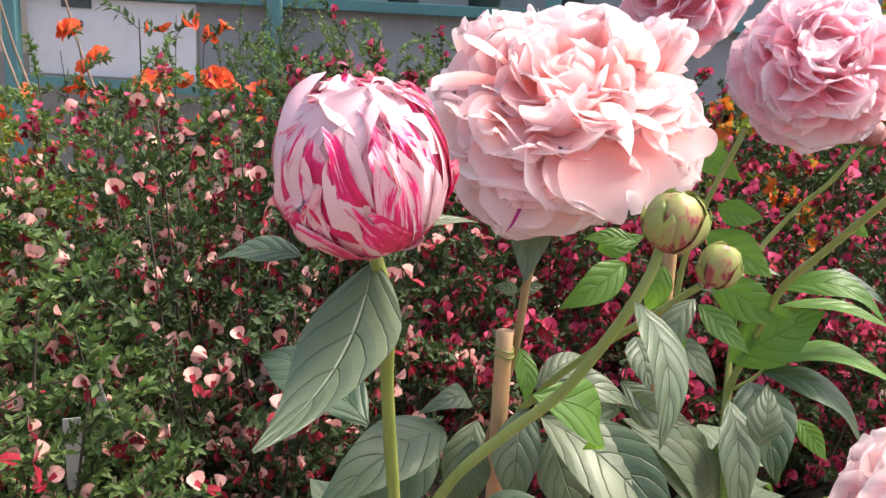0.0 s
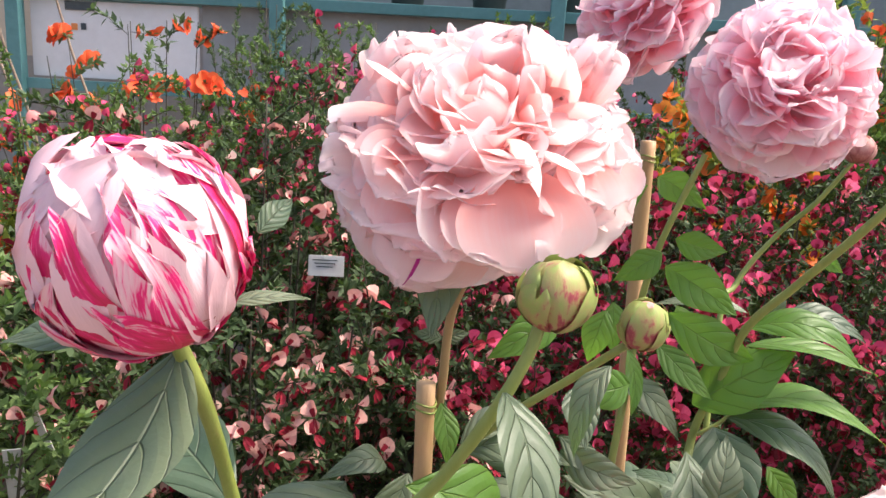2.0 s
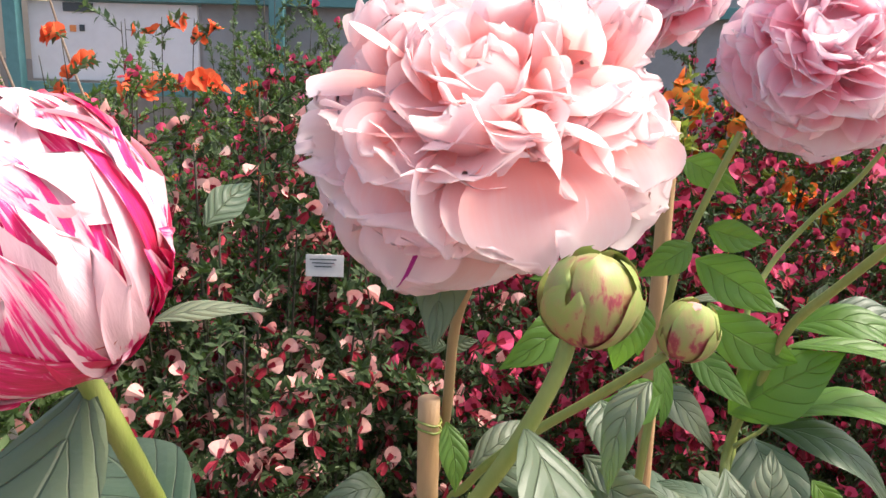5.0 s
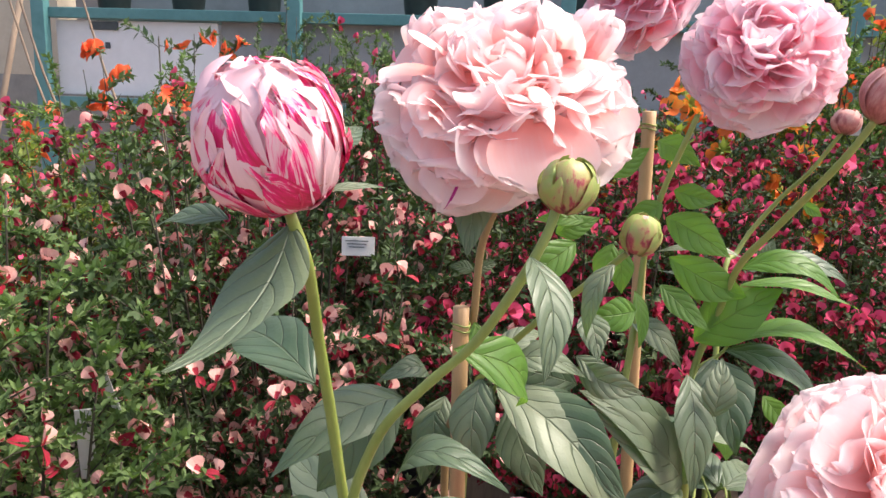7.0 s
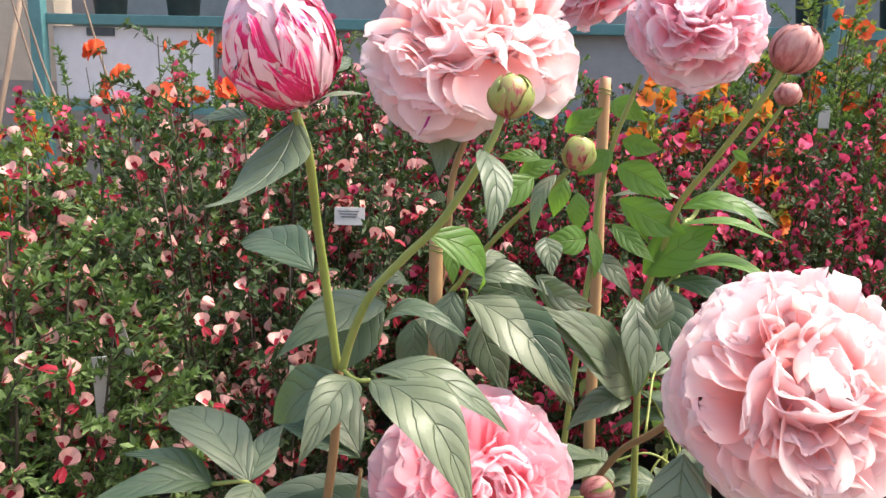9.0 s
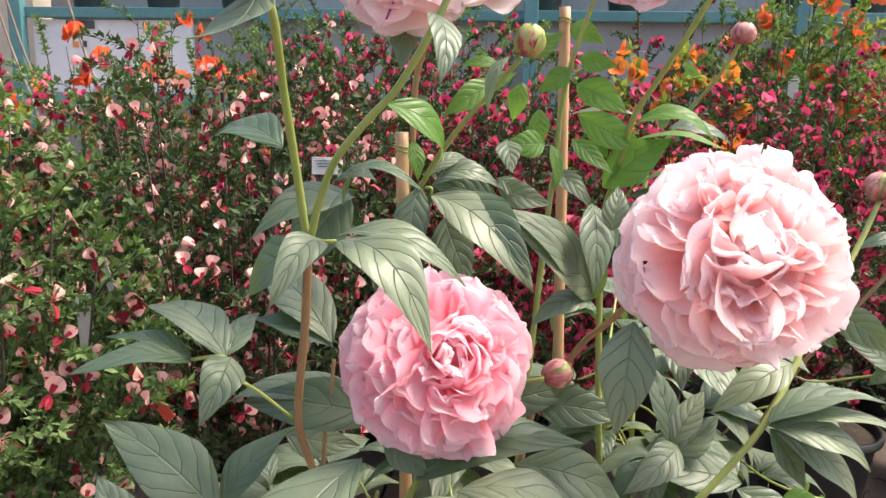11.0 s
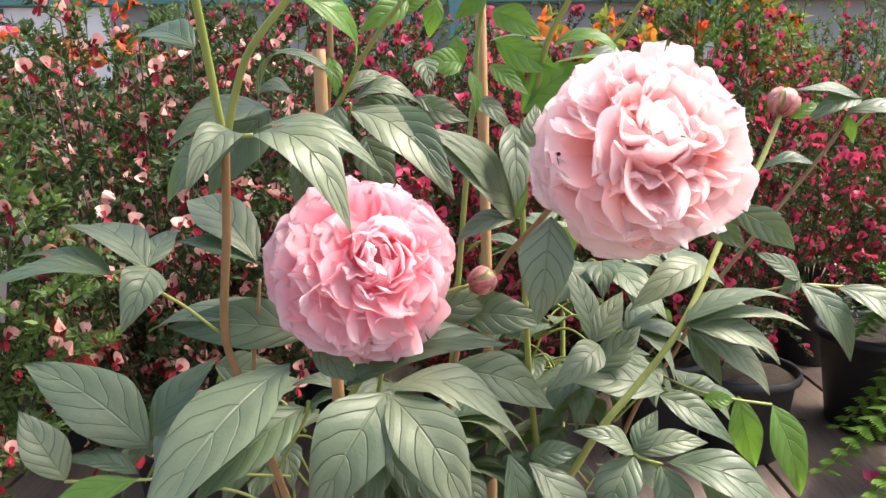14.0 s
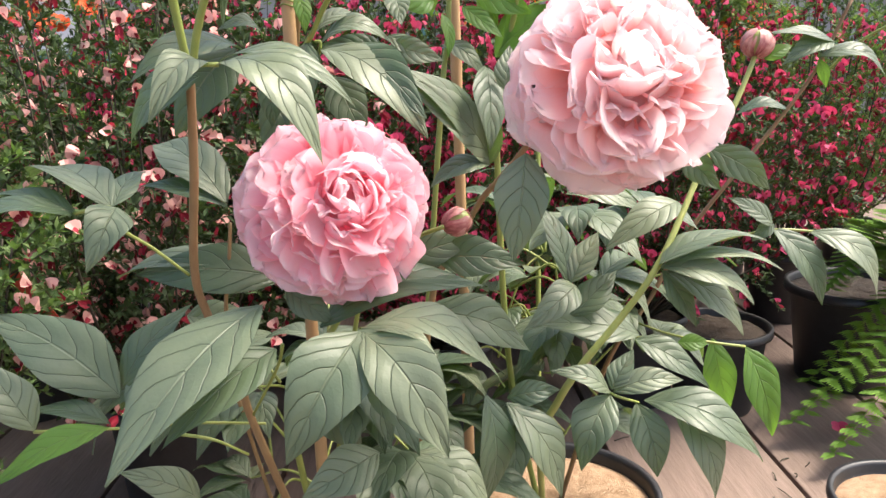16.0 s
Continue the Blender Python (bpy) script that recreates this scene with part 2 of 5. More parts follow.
def small_leaf_material(name, dark, pale, through_color, share=0.3):
    """For leaves and petals of shrubs: each island has its own tone."""
    m, n, l, p = material(name)
    geo = n.new("ShaderNodeNewGeometry")
    pos = n.new("ShaderNodeTexCoord").outputs["Object"]
    f = math_node(n, l, "ADD", math_node(n, l, "MULTIPLY", geo.outputs["Random Per Island"], 0.7), math_node(n, l, "MULTIPLY", noise_node(n, l, pos, 5, 2), 0.5))
    r = ramp(n, [(0.15, dark), (0.95, pale)])
    l.new(f, r.inputs[0])
    l.new(r.outputs[0], p.inputs["Base Color"])
    p.inputs["Roughness"].default_value = 0.62
    p.inputs["Specular IOR Level"].default_value = 0.25
    thin(n, l, p, through_color, share)
    return m


broom_leaf = small_leaf_material("broom_leaf", (0.015, 0.030, 0.010), (0.068, 0.104, 0.040), (0.07, 0.13, 0.02), 0.16)
fresh_leaf = small_leaf_material("fresh_leaf", (0.045, 0.085, 0.026), (0.155, 0.220, 0.080), (0.17, 0.31, 0.05), 0.28)
azalea_leaf = small_leaf_material("azalea_leaf", (0.10, 0.15, 0.03), (0.26, 0.30, 0.07), (0.3, 0.4, 0.05))
needle_leaf = small_leaf_material("needle_leaf", (0.05, 0.085, 0.045), (0.13, 0.18, 0.10), (0.12, 0.2, 0.06))
fern_leaf = small_leaf_material("fern_leaf", (0.08, 0.17, 0.02), (0.17, 0.30, 0.05), (0.25, 0.45, 0.03))
cream_flower = small_leaf_material("cream_pink_petal", (0.66, 0.19, 0.20), (0.88, 0.58, 0.50), (0.80, 0.32, 0.30))
wine_flower = small_leaf_material("wine_red_petal", (0.11, 0.004, 0.012), (0.32, 0.016, 0.036), (0.28, 0.01, 0.025), 0.15)
crimson_flower = small_leaf_material("crimson_petal", (0.46, 0.022, 0.09), (0.82, 0.12, 0.24), (0.66, 0.06, 0.14), 0.3)
orange_flower = small_leaf_material("orange_petal", (0.78, 0.08, 0.03), (0.90, 0.20, 0.07), (0.9, 0.14, 0.05))
gold_flower = small_leaf_material("golden_orange_petal", (0.82, 0.11, 0.03), (0.90, 0.27, 0.05), (0.9, 0.35, 0.05))
magenta_flower = small_leaf_material("orchid_pink_petal", (0.60, 0.10, 0.24), (0.78, 0.28, 0.42), (0.8, 0.2, 0.4))


# ---- building helpers ----
def empty(name, label, category, group="", kind=""):
    return tagged(new(name), label, category, group, kind)


def raw(name, verts, faces, mats, parent=None, mi=None, uvs=None, smooth=True, label=""):
    """A mesh object from computed arrays."""
    me = bpy.data.meshes.new(name)
    me.from_pydata([tuple(v) for v in verts], [], [tuple(f) for f in faces])
    for m in (mats if isinstance(mats, (list, tuple)) else [mats]):
        me.materials.append(m)
    if mi is not None:
        me.polygons.foreach_set("material_index", np.asarray(mi, dtype=np.int32))
    if uvs is not None:
        layer = me.uv_layers.new(name="UVMap")
        idx = np.zeros(len(me.loops), dtype=np.int32)
        me.loops.foreach_get("vertex_index", idx)
        layer.data.foreach_set("uv", np.asarray(uvs, dtype=np.float32)[idx].ravel())
    me.polygons.foreach_set("use_smooth", np.full(len(me.polygons), smooth))
    me.update()
    ob = new(name, me)
    if parent is not None:
        ob.parent = parent
    if label:
        ob["label"] = label
    return ob


def part(name, bm, mat, parent, label=""):
    me = bpy.data.meshes.new(name)
    bm.to_mesh(me)
    bm.free()
    me.materials.append(mat)
    ob = new(name, me)
    ob.parent = parent
    if label:
        ob["label"] = label
    return ob


def share(name, mesh, parent, m):
    """One more object on a mesh that alike pieces share."""
    ob = new(name, mesh)
    ob.parent = parent
    ob.matrix_basis = m
    return ob


def box_bm(sx, sy, sz, at=(0, 0, 0), bevel=0.004):
    bm = bmesh.new()
    bmesh.ops.create_cube(bm, size=1.0, matrix=Matrix.Translation(at) @ Matrix.Diagonal((sx, sy, sz, 1)))
    if bevel:
        bmesh.ops.bevel(bm, geom=bm.edges[:], offset=bevel, segments=2, affect="EDGES", profile=0.6)
    return bm


def smooth_line(pts, steps=6):
    """Catmull-Rom through the points."""
    p = [Vector(q) for q in pts]
    p = [2 * p[0] - p[1]] + p + [2 * p[-1] - p[-2]]
    out = []
    for i in range(1, len(p) - 2):
        for k in range(steps):
            t = k / steps
            a, b, c, d = p[i - 1], p[i], p[i + 1], p[i + 2]
            out.append(0.5 * ((2 * b) + (c - a) * t + (2 * a - 5 * b + 4 * c - d) * t * t + (3 * b - a - 3 * c + d) * t ** 3))
    out.append(p[-2])
    return out


def tube(line, r0, r1, sides=8, lump=0.0):
    """Vertices and faces of a tapered round rod along a line."""
    V, F = [], []
    n = len(line)
    side = None
    for i, c in enumerate(line):
        d = (line[min(i + 1, n - 1)] - line[max(i - 1, 0)]).normalized()
        if side is None:
            side = d.orthogonal().normalized()
        side = (side - d * side.dot(d)).normalized()
        up = d.cross(side)
        r = r0 + (r1 - r0) * i / (n - 1)
        if lump:
            r *= 1 + lump * noise.noise(Vector((i * 0.7, r0 * 999, 0)))
        for k in range(sides):
            a = 2 * math.pi * k / sides
            V.append(c + side * (r * math.cos(a)) + up * (r * math.sin(a)))
    for i in range(n - 1):
        for k in range(sides):
            a, b = i * sides + k, i * sides + (k + 1) % sides
            F.append((a, b, b + sides, a + sides))
    F.append(tuple(range(sides))[::-1])
    F.append(tuple(range((n - 1) * sides, n * sides)))
    return V, F


def stem(name, pts, r0, r1, mat, parent, sides=8):
    V, F = tube(smooth_line(pts), r0 * 0.74, r1 * 0.74, sides, 0.08)
    return raw(name, V, F, mat, parent)


def scatter(name, V, F, M, mats, parent, mi=None, kind="stuff", label=""):
    """One mesh with a copy of the template at each 3 x 4 matrix of M."""
    V, M = np.asarray(V, dtype=float), np.asarray(M, dtype=float)
    k, n = len(V), len(M)
    P = np.einsum("nij,kj->nki", M[:, :, :3], V) + M[:, None, :, 3]
    faces = [tuple(i * k + a for a in f) for i in range(n) for f in F]
    ob = raw(name, P.reshape(-1, 3), faces, mats, parent, None if mi is None else np.tile(mi, n), label=label)
    ob["kind"] = kind
    return ob


def frame_matrix(origin, along, normal, scale=1.0):
    """4 x 4: y along, z near the normal."""
    y = Vector(along).normalized()
    z = Vector(normal)
    z = z - y * z.dot(y)
    z = z.normalized() if z.length > 1e-6 else y.orthogonal().normalized()
    x = y.cross(z)
    m = Matrix((x, y, z)).transposed().to_4x4()
    return Matrix.Translation(origin) @ m @ Matrix.Diagonal((scale, scale, scale, 1))


# ---- ground and deck ----
S = 60.0
raw("ground", [(-S, -S, -0.12), (S, -S, -0.12), (S, S, -0.12), (-S, S, -0.12)], [(0, 1, 2, 3)], gravel)
tagged(bpy.data.objects["ground"], "grey-brown gravel ground below the deck", "ground", kind="structure")
deck = empty("floor", "weathered brown wooden deck of wide boards", "floor", kind="structure")
deck.rotation_euler = (0, 0, radians(-2))
BOARD = 0.33
bm = box_bm(BOARD - 0.010, 9.0, 0.03, (0, 0, -0.015), 0.003)
board_mesh = bpy.data.meshes.new("board")
bm.to_mesh(board_mesh)
bm.free()
board_mesh.materials.append(board_wood)
for i in range(-14, 14):
    share("board", board_mesh, deck, pose(0.665 + BOARD * i, 1.6, random.uniform(-0.002, 0.001), 0, random.uniform(-0.2, 0.2), 0))


# ---- peonies ----
left_plant = empty("peony_plant", "tall leafy peony with pink blooms and a striped bud", "peony", "peony plants")
right_plant = empty("peony_plant", "leafy green peony with closed buds in a black pot", "peony", "peony plants")
SPLIT = 0.20     # plants meet along this line of the plan


def owner(p):
    return left_plant if p[0] < SPLIT else right_plant


LEAF_U, LEAF_V = 8, 14


def leaf(base, tip, width, normal, arch=0.15, mat=None):
    """A lance-shaped leaflet with a fold along its midrib, curved edges and a drawn-out tip."""
    rnd = random.Random(hash((round(base[0] * 1000), round(tip[1] * 1000), round(tip[2] * 1000))))
    b, t = Vector(base), Vector(tip)
    d = t - b
    L = d.length
    width = min(width, 0.50 * L)
    y = d.normalized()
    z = Vector(normal)
    z = (z - y * z.dot(y)).normalized()
    x = y.cross(z)
    V, U, F = [], [], []
    peak = rnd.uniform(0.36, 0.46)
    fold, wave, ph = rnd.uniform(0.10, 0.30), rnd.uniform(0.02, 0.06), rnd.uniform(0, 6)
    twist, bendx = rnd.uniform(-0.35, 0.35), rnd.uniform(-0.04, 0.04)
    for j in range(LEAF_V + 1):
        v = j / LEAF_V
        s = v / peak if v < peak else (1 - v) / (1 - peak)
        w = 0.56 * width * (math.sin(0.5 * math.pi * max(s, 0)) ** 0.72 if v < peak else (1 - (1 - s) ** 2.0) * (0.64 + 0.36 * s))
        w = max(w, 0.0006 if v < 1 else 0.0002)
        c = b + y * (L * v) + z * (arch * L * 4 * v * (1 - v) * (1.15 - 0.3 * v)) + x * (bendx * L * math.sin(math.pi * v))
        a = twist * (v - 0.4)
        xs, zs = x * math.cos(a) + z * math.sin(a), z * math.cos(a) - x * math.sin(a)
        for i in range(LEAF_U + 1):
            u = 2 * i / LEAF_U - 1
            lift = fold * w * (abs(u) ** 1.2 - 0.55 * u ** 4) + wave * width * abs(u) ** 2 * math.sin(9 * v + ph + (1.4 if u > 0 else 0))
            V.append(c + xs * (w * u) + zs * lift)
            U.append((0.5 + 0.5 * u, v))
    n = LEAF_U + 1
    for j in range(LEAF_V):
        for i in range(LEAF_U):
            F.append((j * n + i, j * n + i + 1, (j + 1) * n + i + 1, (j + 1) * n + i))
    return raw("leaf", V, F, mat or mature, owner(base), None, U)


def petal_mesh(mat, seed, incurve, cup, ruffle, shape, notches=2, deep=0.12):
    """A petal one metre long, hollow side up: incurve bends it towards +z, cup curls the edges, ruffle frills the rim, notches tear it."""
    rnd = random.Random(seed)
    nu, nv = 26, 11
    V, U, F = [], [], []
    y = z = v0 = 0.0
    ph, ph2, lean = rnd.uniform(0, 6), rnd.uniform(0, 6), rnd.uniform(-0.12, 0.12)
    k = rnd.uniform(2.0, 3.6)
    cuts = [(rnd.uniform(-0.85, 0.85), rnd.uniform(0.07, 0.15), rnd.uniform(0.3, 1.0) * deep) for _ in range(notches)]
    teeth = [rnd.uniform(-0.014, 0.014) for _ in range(nu + 1)]
    for j in range(nv + 1):
        v = 1 - (1 - j / nv) ** 1.7
        a = incurve * (v - 0.30) * 1.3
        y, z = y + math.cos(a) * (v - v0), z + math.sin(a) * (v - v0)
        v0 = v
        w = 0.5 * shape * (0.25 + 0.75 * math.sin(0.5 * math.pi * min(v / 0.62, 1)))
        if v > 0.60:
            w *= max(1 - ((v - 0.60) / 0.40) ** 3.0, 0.0) ** 0.42 * 0.84 + 0.16
        for i in range(nu + 1):
            u = 2 * i / nu - 1
            rim = max(v ** 3, abs(u) ** 3 * min(1, v * 1.6))
            back = v ** 5 * (teeth[i] - sum(d * math.exp(-((u - c) / q) ** 2) for c, q, d in cuts) - 0.10 * u * u)
            x = w * u
            frill = ruffle * rim * (math.sin(k * 2.2 * x / shape * 2 + ph) * 0.6 + 0.45 * math.sin(5.5 * v + 2.2 * u + ph2) + 0.32 * math.sin(15 * x / shape + 4 * v + ph2))
            swell = 0.035 * math.sin(4 * u + ph2) * math.sin(3.0 * v + ph)
            V.append((x + lean * v * v, y + back * math.cos(a), z + back * math.sin(a) + cup * x * x * 1.6 / shape + frill + swell))
            U.append((i / nu, v))
    n = nu + 1
    for j in range(nv):
        for i in range(nu):
            F.append((j * n + i, j * n + i + 1, (j + 1) * n + i + 1, (j + 1) * n + i))
    me = bpy.data.meshes.new("petal")
    me.from_pydata(V, [], F)
    me.materials.append(mat)
    layer = me.uv_layers.new(name="UVMap")
    for lp in me.loops:
        layer.data[lp.index].uv = U[lp.vertex_index]
    me.polygons.foreach_set("use_smooth", np.full(len(me.polygons), True))
    return me


def petal_set(mat, seed):
    return {"guard": [petal_mesh(mat, seed + i, -0.30 + 0.14 * i, 0.22, 0.035, 1.10, 1, 0.08) for i in range(6)],
            "collar": [petal_mesh(mat, seed + 20 + i, -0.35 + 0.13 * i, 0.35, 0.052, 1.06, 3, 0.15) for i in range(10)],
            "heart": [petal_mesh(mat, seed + 40 + i, 0.50 + 0.14 * i, 0.80, 0.045, 1.00, 1, 0.10) for i in range(10)],
            "frill": [petal_mesh(mat, seed + 60 + i, -0.10 + 0.12 * i, 0.45, 0.075, 0.82, 5, 0.26) for i in range(8)]}


SETS = {"pale": petal_set(pale_petal, 100), "pink": petal_set(pink_petal, 200), "rose": petal_set(rose_petal, 300)}
PETAL_MAT = {"pale": pale_petal, "pink": pink_petal, "rose": rose_petal}


def bloom(centre, axis, radius, tone, seed, plant, squash=0.8, count=150, erect=0, label=""):
    """A double peony: a solid heart of folded petals, shingled outwards by ever flatter ones, with broad guard petals behind."""
    rnd = random.Random(seed)
    ax = Vector(axis).normalized()
    e1 = ax.orthogonal().normalized()
    e2 = ax.cross(e1)
    c = Vector(centre) - ax * (0.25 * radius * squash)
    V, F, U = [], [], []
    for j in range(9):
        for k in range(16):
            b = math.pi * (j + 0.5) / 9
            r = 0.66 * radius * math.sin(b)
            V.append(c + ax * (0.66 * squash * radius * math.cos(b)) + e1 * (r * math.cos(k * math.pi / 8)) + e2 * (r * math.sin(k * math.pi / 8)))
            U.append((k / 16, 0.45))
    for j in range(8):
        for k in range(16):
            F.append((j * 16 + k, (j + 1) * 16 + k, (j + 1) * 16 + (k + 1) % 16, j * 16 + (k + 1) % 16))
    F += [tuple(range(16)), tuple(range(128, 144))[::-1]]
    core = raw("bloom", V, F, PETAL_MAT[tone], plant, None, U, label=label)
    for i in range(count):
        f = (i + 0.5) / count
        cp = -0.22 + 1.20 * f + rnd.uniform(-0.05, 0.05)
        phi = math.acos(min(max(cp, -1), 1))
        th = i * 2.39996 + rnd.uniform(-0.5, 0.5)
        rad = e1 * math.cos(th) + e2 * math.sin(th)
        n = rad * math.sin(phi) + ax * math.cos(phi)
        t = rad * math.cos(phi) - ax * math.sin(phi)
        deg = math.degrees(phi)
        if deg > 80:
            kind, splay, ln, wide = "guard", rnd.uniform(0.0, 0.30), rnd.uniform(0.72, 0.90), rnd.uniform(0.85, 1.05)
        elif deg > 42:
            kind, splay, ln, wide = ("collar" if rnd.random() < 0.62 else "frill"), rnd.uniform(0.0, 0.75), rnd.uniform(0.60, 0.78), rnd.uniform(0.80, 1.05)
        else:
            kind, splay, ln, wide = ("heart" if rnd.random() < 0.7 else "frill"), rnd.uniform(-0.45, 0.45), rnd.uniform(0.46, 0.62), rnd.uniform(0.75, 1.05)
        along = (n * math.cos(splay) + t * math.sin(splay)).normalized()
        face = n * math.sin(splay) - t * math.cos(splay)
        roll = rnd.gauss(0, 0.30)
        face = face * math.cos(roll) + along.cross(face) * math.sin(roll)
        top = radius * rnd.uniform(0.84, 1.04) * (1 if deg > 50 else 0.92)
        s = ln * radius
        tip = n * top
        foot = tip - along * (s * 0.95)
        foot = c + foot - ax * (foot.dot(ax) * (1 - squash))
        along = along - ax * (along.dot(ax) * (1 - squash))
        share("petal", rnd.choice(SETS[tone][kind]), core, frame_matrix(foot, along, face) @ Matrix.Diagonal((s * wide, s, s, 1)))
    # ragged petals that stand up behind the heart
    for i in range(erect):
        a = -1.25 + 2.5 * (i + rnd.random()) / erect
        foot = c + Vector((0.62 * radius * math.sin(a), 0.30 * radius * math.cos(a) * rnd.uniform(0.2, 1.3), 0.22 * radius))
        along = Vector((0.55 * math.sin(a) + rnd.gauss(0, 0.12), rnd.uniform(-0.1, 0.35), 1))
        s = radius * rnd.uniform(0.48, 0.66)
        share("petal", rnd.choice(SETS[tone]["frill"]), core, frame_matrix(foot, along, (0, -1, 0.2)) @ Matrix.Diagonal((s * rnd.uniform(0.6, 1.0), s, s, 1)))
    return core


def hang(core, foot, tip, face, wide, mesh):
    """A guard petal that hangs out of a bloom from foot to tip."""
    d = Vector(tip) - Vector(foot)
    share("petal", mesh, core, frame_matrix(foot, d, face) @ Matrix.Diagonal((wide, d.length, d.length, 1)))


def shell_mesh(mat, seed, lat1, half, lift, point, foot=-84):
    """A petal or sepal that hugs a ball of radius 1, from the latitude foot up to lat1 (degrees)."""
    rnd = random.Random(seed)
    nu, nv = 12, 14
    V, U, F = [], [], []
    lean, ph, ph2 = rnd.uniform(-0.40, 0.40), rnd.uniform(0, 6), rnd.uniform(0, 6)
    teeth = [rnd.uniform(-0.05, 0.05) for _ in range(nu + 1)]
    for j in range(nv + 1):
        v = j / nv
        lat = radians(foot + (lat1 - foot) * v)
        prof = math.sin(0.5 * math.pi * min(v / 0.5, 1)) ** (0.8 if foot < -80 else 0.5) if v < 0.5 else max(1 - ((v - 0.5) / 0.52) ** (3.6 - point), 0.0) ** 0.5
        for i in range(nu + 1):
            u = 2 * i / nu - 1
            lon = half * prof * u / max(math.cos(lat), 0.32) * 0.8 + lean * (v * v + 0.35 * math.sin(4.5 * v + ph))
            la = lat - 0.17 * v ** 3 * math.sin(4 * u + ph) + v ** 6 * teeth[i]
            edge = max(abs(u) ** 3, v ** 5)
            r = 1 + lift * v ** 4 + 0.028 * edge * (1 + math.sin(5 * v + 3 * u + ph)) - 0.012 * u * u + 0.016 * math.sin(3 * u + ph2) * math.sin(5 * v + ph)
            V.append((r * math.cos(la) * math.sin(lon), -r * math.cos(la) * math.cos(lon), r * math.sin(la)))
            U.append((i / nu, v))
    n = nu + 1
    for j in range(nv):
        for i in range(nu):
            F.append((j * n + i, j * n + i + 1, (j + 1) * n + i + 1, (j + 1) * n + i))
    me = bpy.data.meshes.new("petal")
    me.from_pydata(V, [], F)
    me.materials.append(mat)
    layer = me.uv_layers.new(name="UVMap")
    for lp in me.loops:
        layer.data[lp.index].uv = U[lp.vertex_index]
    me.polygons.foreach_set("use_smooth", np.full(len(me.polygons), True))
    return me


def ball(name, m, radius, tall, mat, parent, label):
    V, F, U = [], [], []
    for j in range(10):
        a = math.pi * (j + 0.15) / 9.3
        for k in range(16):
            V.append(m @ Vector((radius * math.sin(a) * math.cos(k * math.pi / 8), radius * math.sin(a) * math.sin(k * math.pi / 8), -radius * tall * math.cos(a))))
            U.append((k / 16, j / 9))
    for j in range(9):
        for k in range(16):
            F.append((j * 16 + k, j * 16 + (k + 1) % 16, (j + 1) * 16 + (k + 1) % 16, (j + 1) * 16 + k))
    F.append(tuple(range(144, 160)))
    return raw(name, V, F, mat, parent, None, U, label=label)


def bud(centre, axis, radius, tall, layers, mat, core_mat, plant, seed, label, piece="petal", tilt=4, tongues=0):
    """A closed bud: shells of overlapping petals round a core. layers: (count, lat1, half width, lift, radius share)."""
    rnd = random.Random(seed)
    m = Vector((0, 0, 1)).rotation_difference(Vector(axis).normalized()).to_matrix().to_4x4()
    m = Matrix.Translation(centre) @ m
    core = ball("flower_bud", m, radius * 0.93, tall, core_mat, plant, label)
    for li, (count, lat1, half, lift, share_r, *own) in enumerate(layers):
        for i in range(count):
            me = shell_mesh(own[0] if own else mat, seed * 100 + li * 20 + i, lat1 + rnd.uniform(-14, 14), half * rnd.uniform(0.75, 1.25), lift * rnd.uniform(0.3, 1.5), rnd.uniform(-1.6, 0.3))
            s = radius * share_r * (1 + 0.012 * (i % 3))
            share(piece, me, core, m @ pose(0, 0, 0, rnd.uniform(-tilt, tilt), rnd.uniform(-tilt, tilt), 360 * i / count + li * 47 + rnd.uniform(-14, 14)) @ Matrix.Diagonal((s, s, s * tall, 1)))
    # crumpled tongues of loose petals over the shells
    for i in range(tongues):
        up = rnd.uniform(-20, 62)
        me = shell_mesh(striped_pale if i % 3 else striped, seed * 100 + 400 + i, rnd.uniform(26, 46), rnd.uniform(0.26, 0.50), rnd.uniform(0.02, 0.09), rnd.uniform(-1.6, -0.4), rnd.uniform(-50, -30))
        s = radius * rnd.uniform(1.035, 1.075)
        share(piece, me, core, m @ pose(0, 0, 0, -up, rnd.uniform(-26, 26), 137.5 * i + rnd.uniform(-20, 20)) @ Matrix.Diagonal((s, s, s * (1 + (tall - 1) * 0.6), 1)))
    return core


# stems
G, R_ = green_stem, red_stem
stem("stem", [(-0.014, 0.262, 0.945), (-0.009, 0.270, 0.922), (-0.011, 0.295, 0.882), (-0.009, 0.315, 0.829), (-0.005, 0.3235, 0.782)], 0.0034, 0.0040, G, left_plant)
stem("stem", [(-0.0052, 0.3232, 0.784), (-0.005, 0.325, 0.774), (-0.013, 0.345, 0.715), (-0.026, 0.370, 0.635), (-0.022, 0.385, 0.592), (-0.006, 0.400, 0.530), (-0.001, 0.410, 0.494), (0.018, 0.440, 0.400), (0.05, 0.52, 0.22)], 0.0041, 0.0052, R_, left_plant)
stem("stem", [(-0.001, 0.318, 0.785), (0.006, 0.313, 0.809), (0.019, 0.305, 0.838), (0.040, 0.300, 0.863), (0.060, 0.297, 0.884), (0.078, 0.295, 0.913), (0.089, 0.297, 0.935), (0.093, 0.300, 0.949)], 0.0036, 0.0030, G, left_plant)
stem("stem", [(0.045, 0.50, 0.55), (0.050, 0.470, 0.767), (0.065, 0.455, 0.815), (0.091, 0.430, 0.854), (0.117, 0.410, 0.884), (0.138, 0.395, 0.908)], 0.0034, 0.0026, G, left_plant)
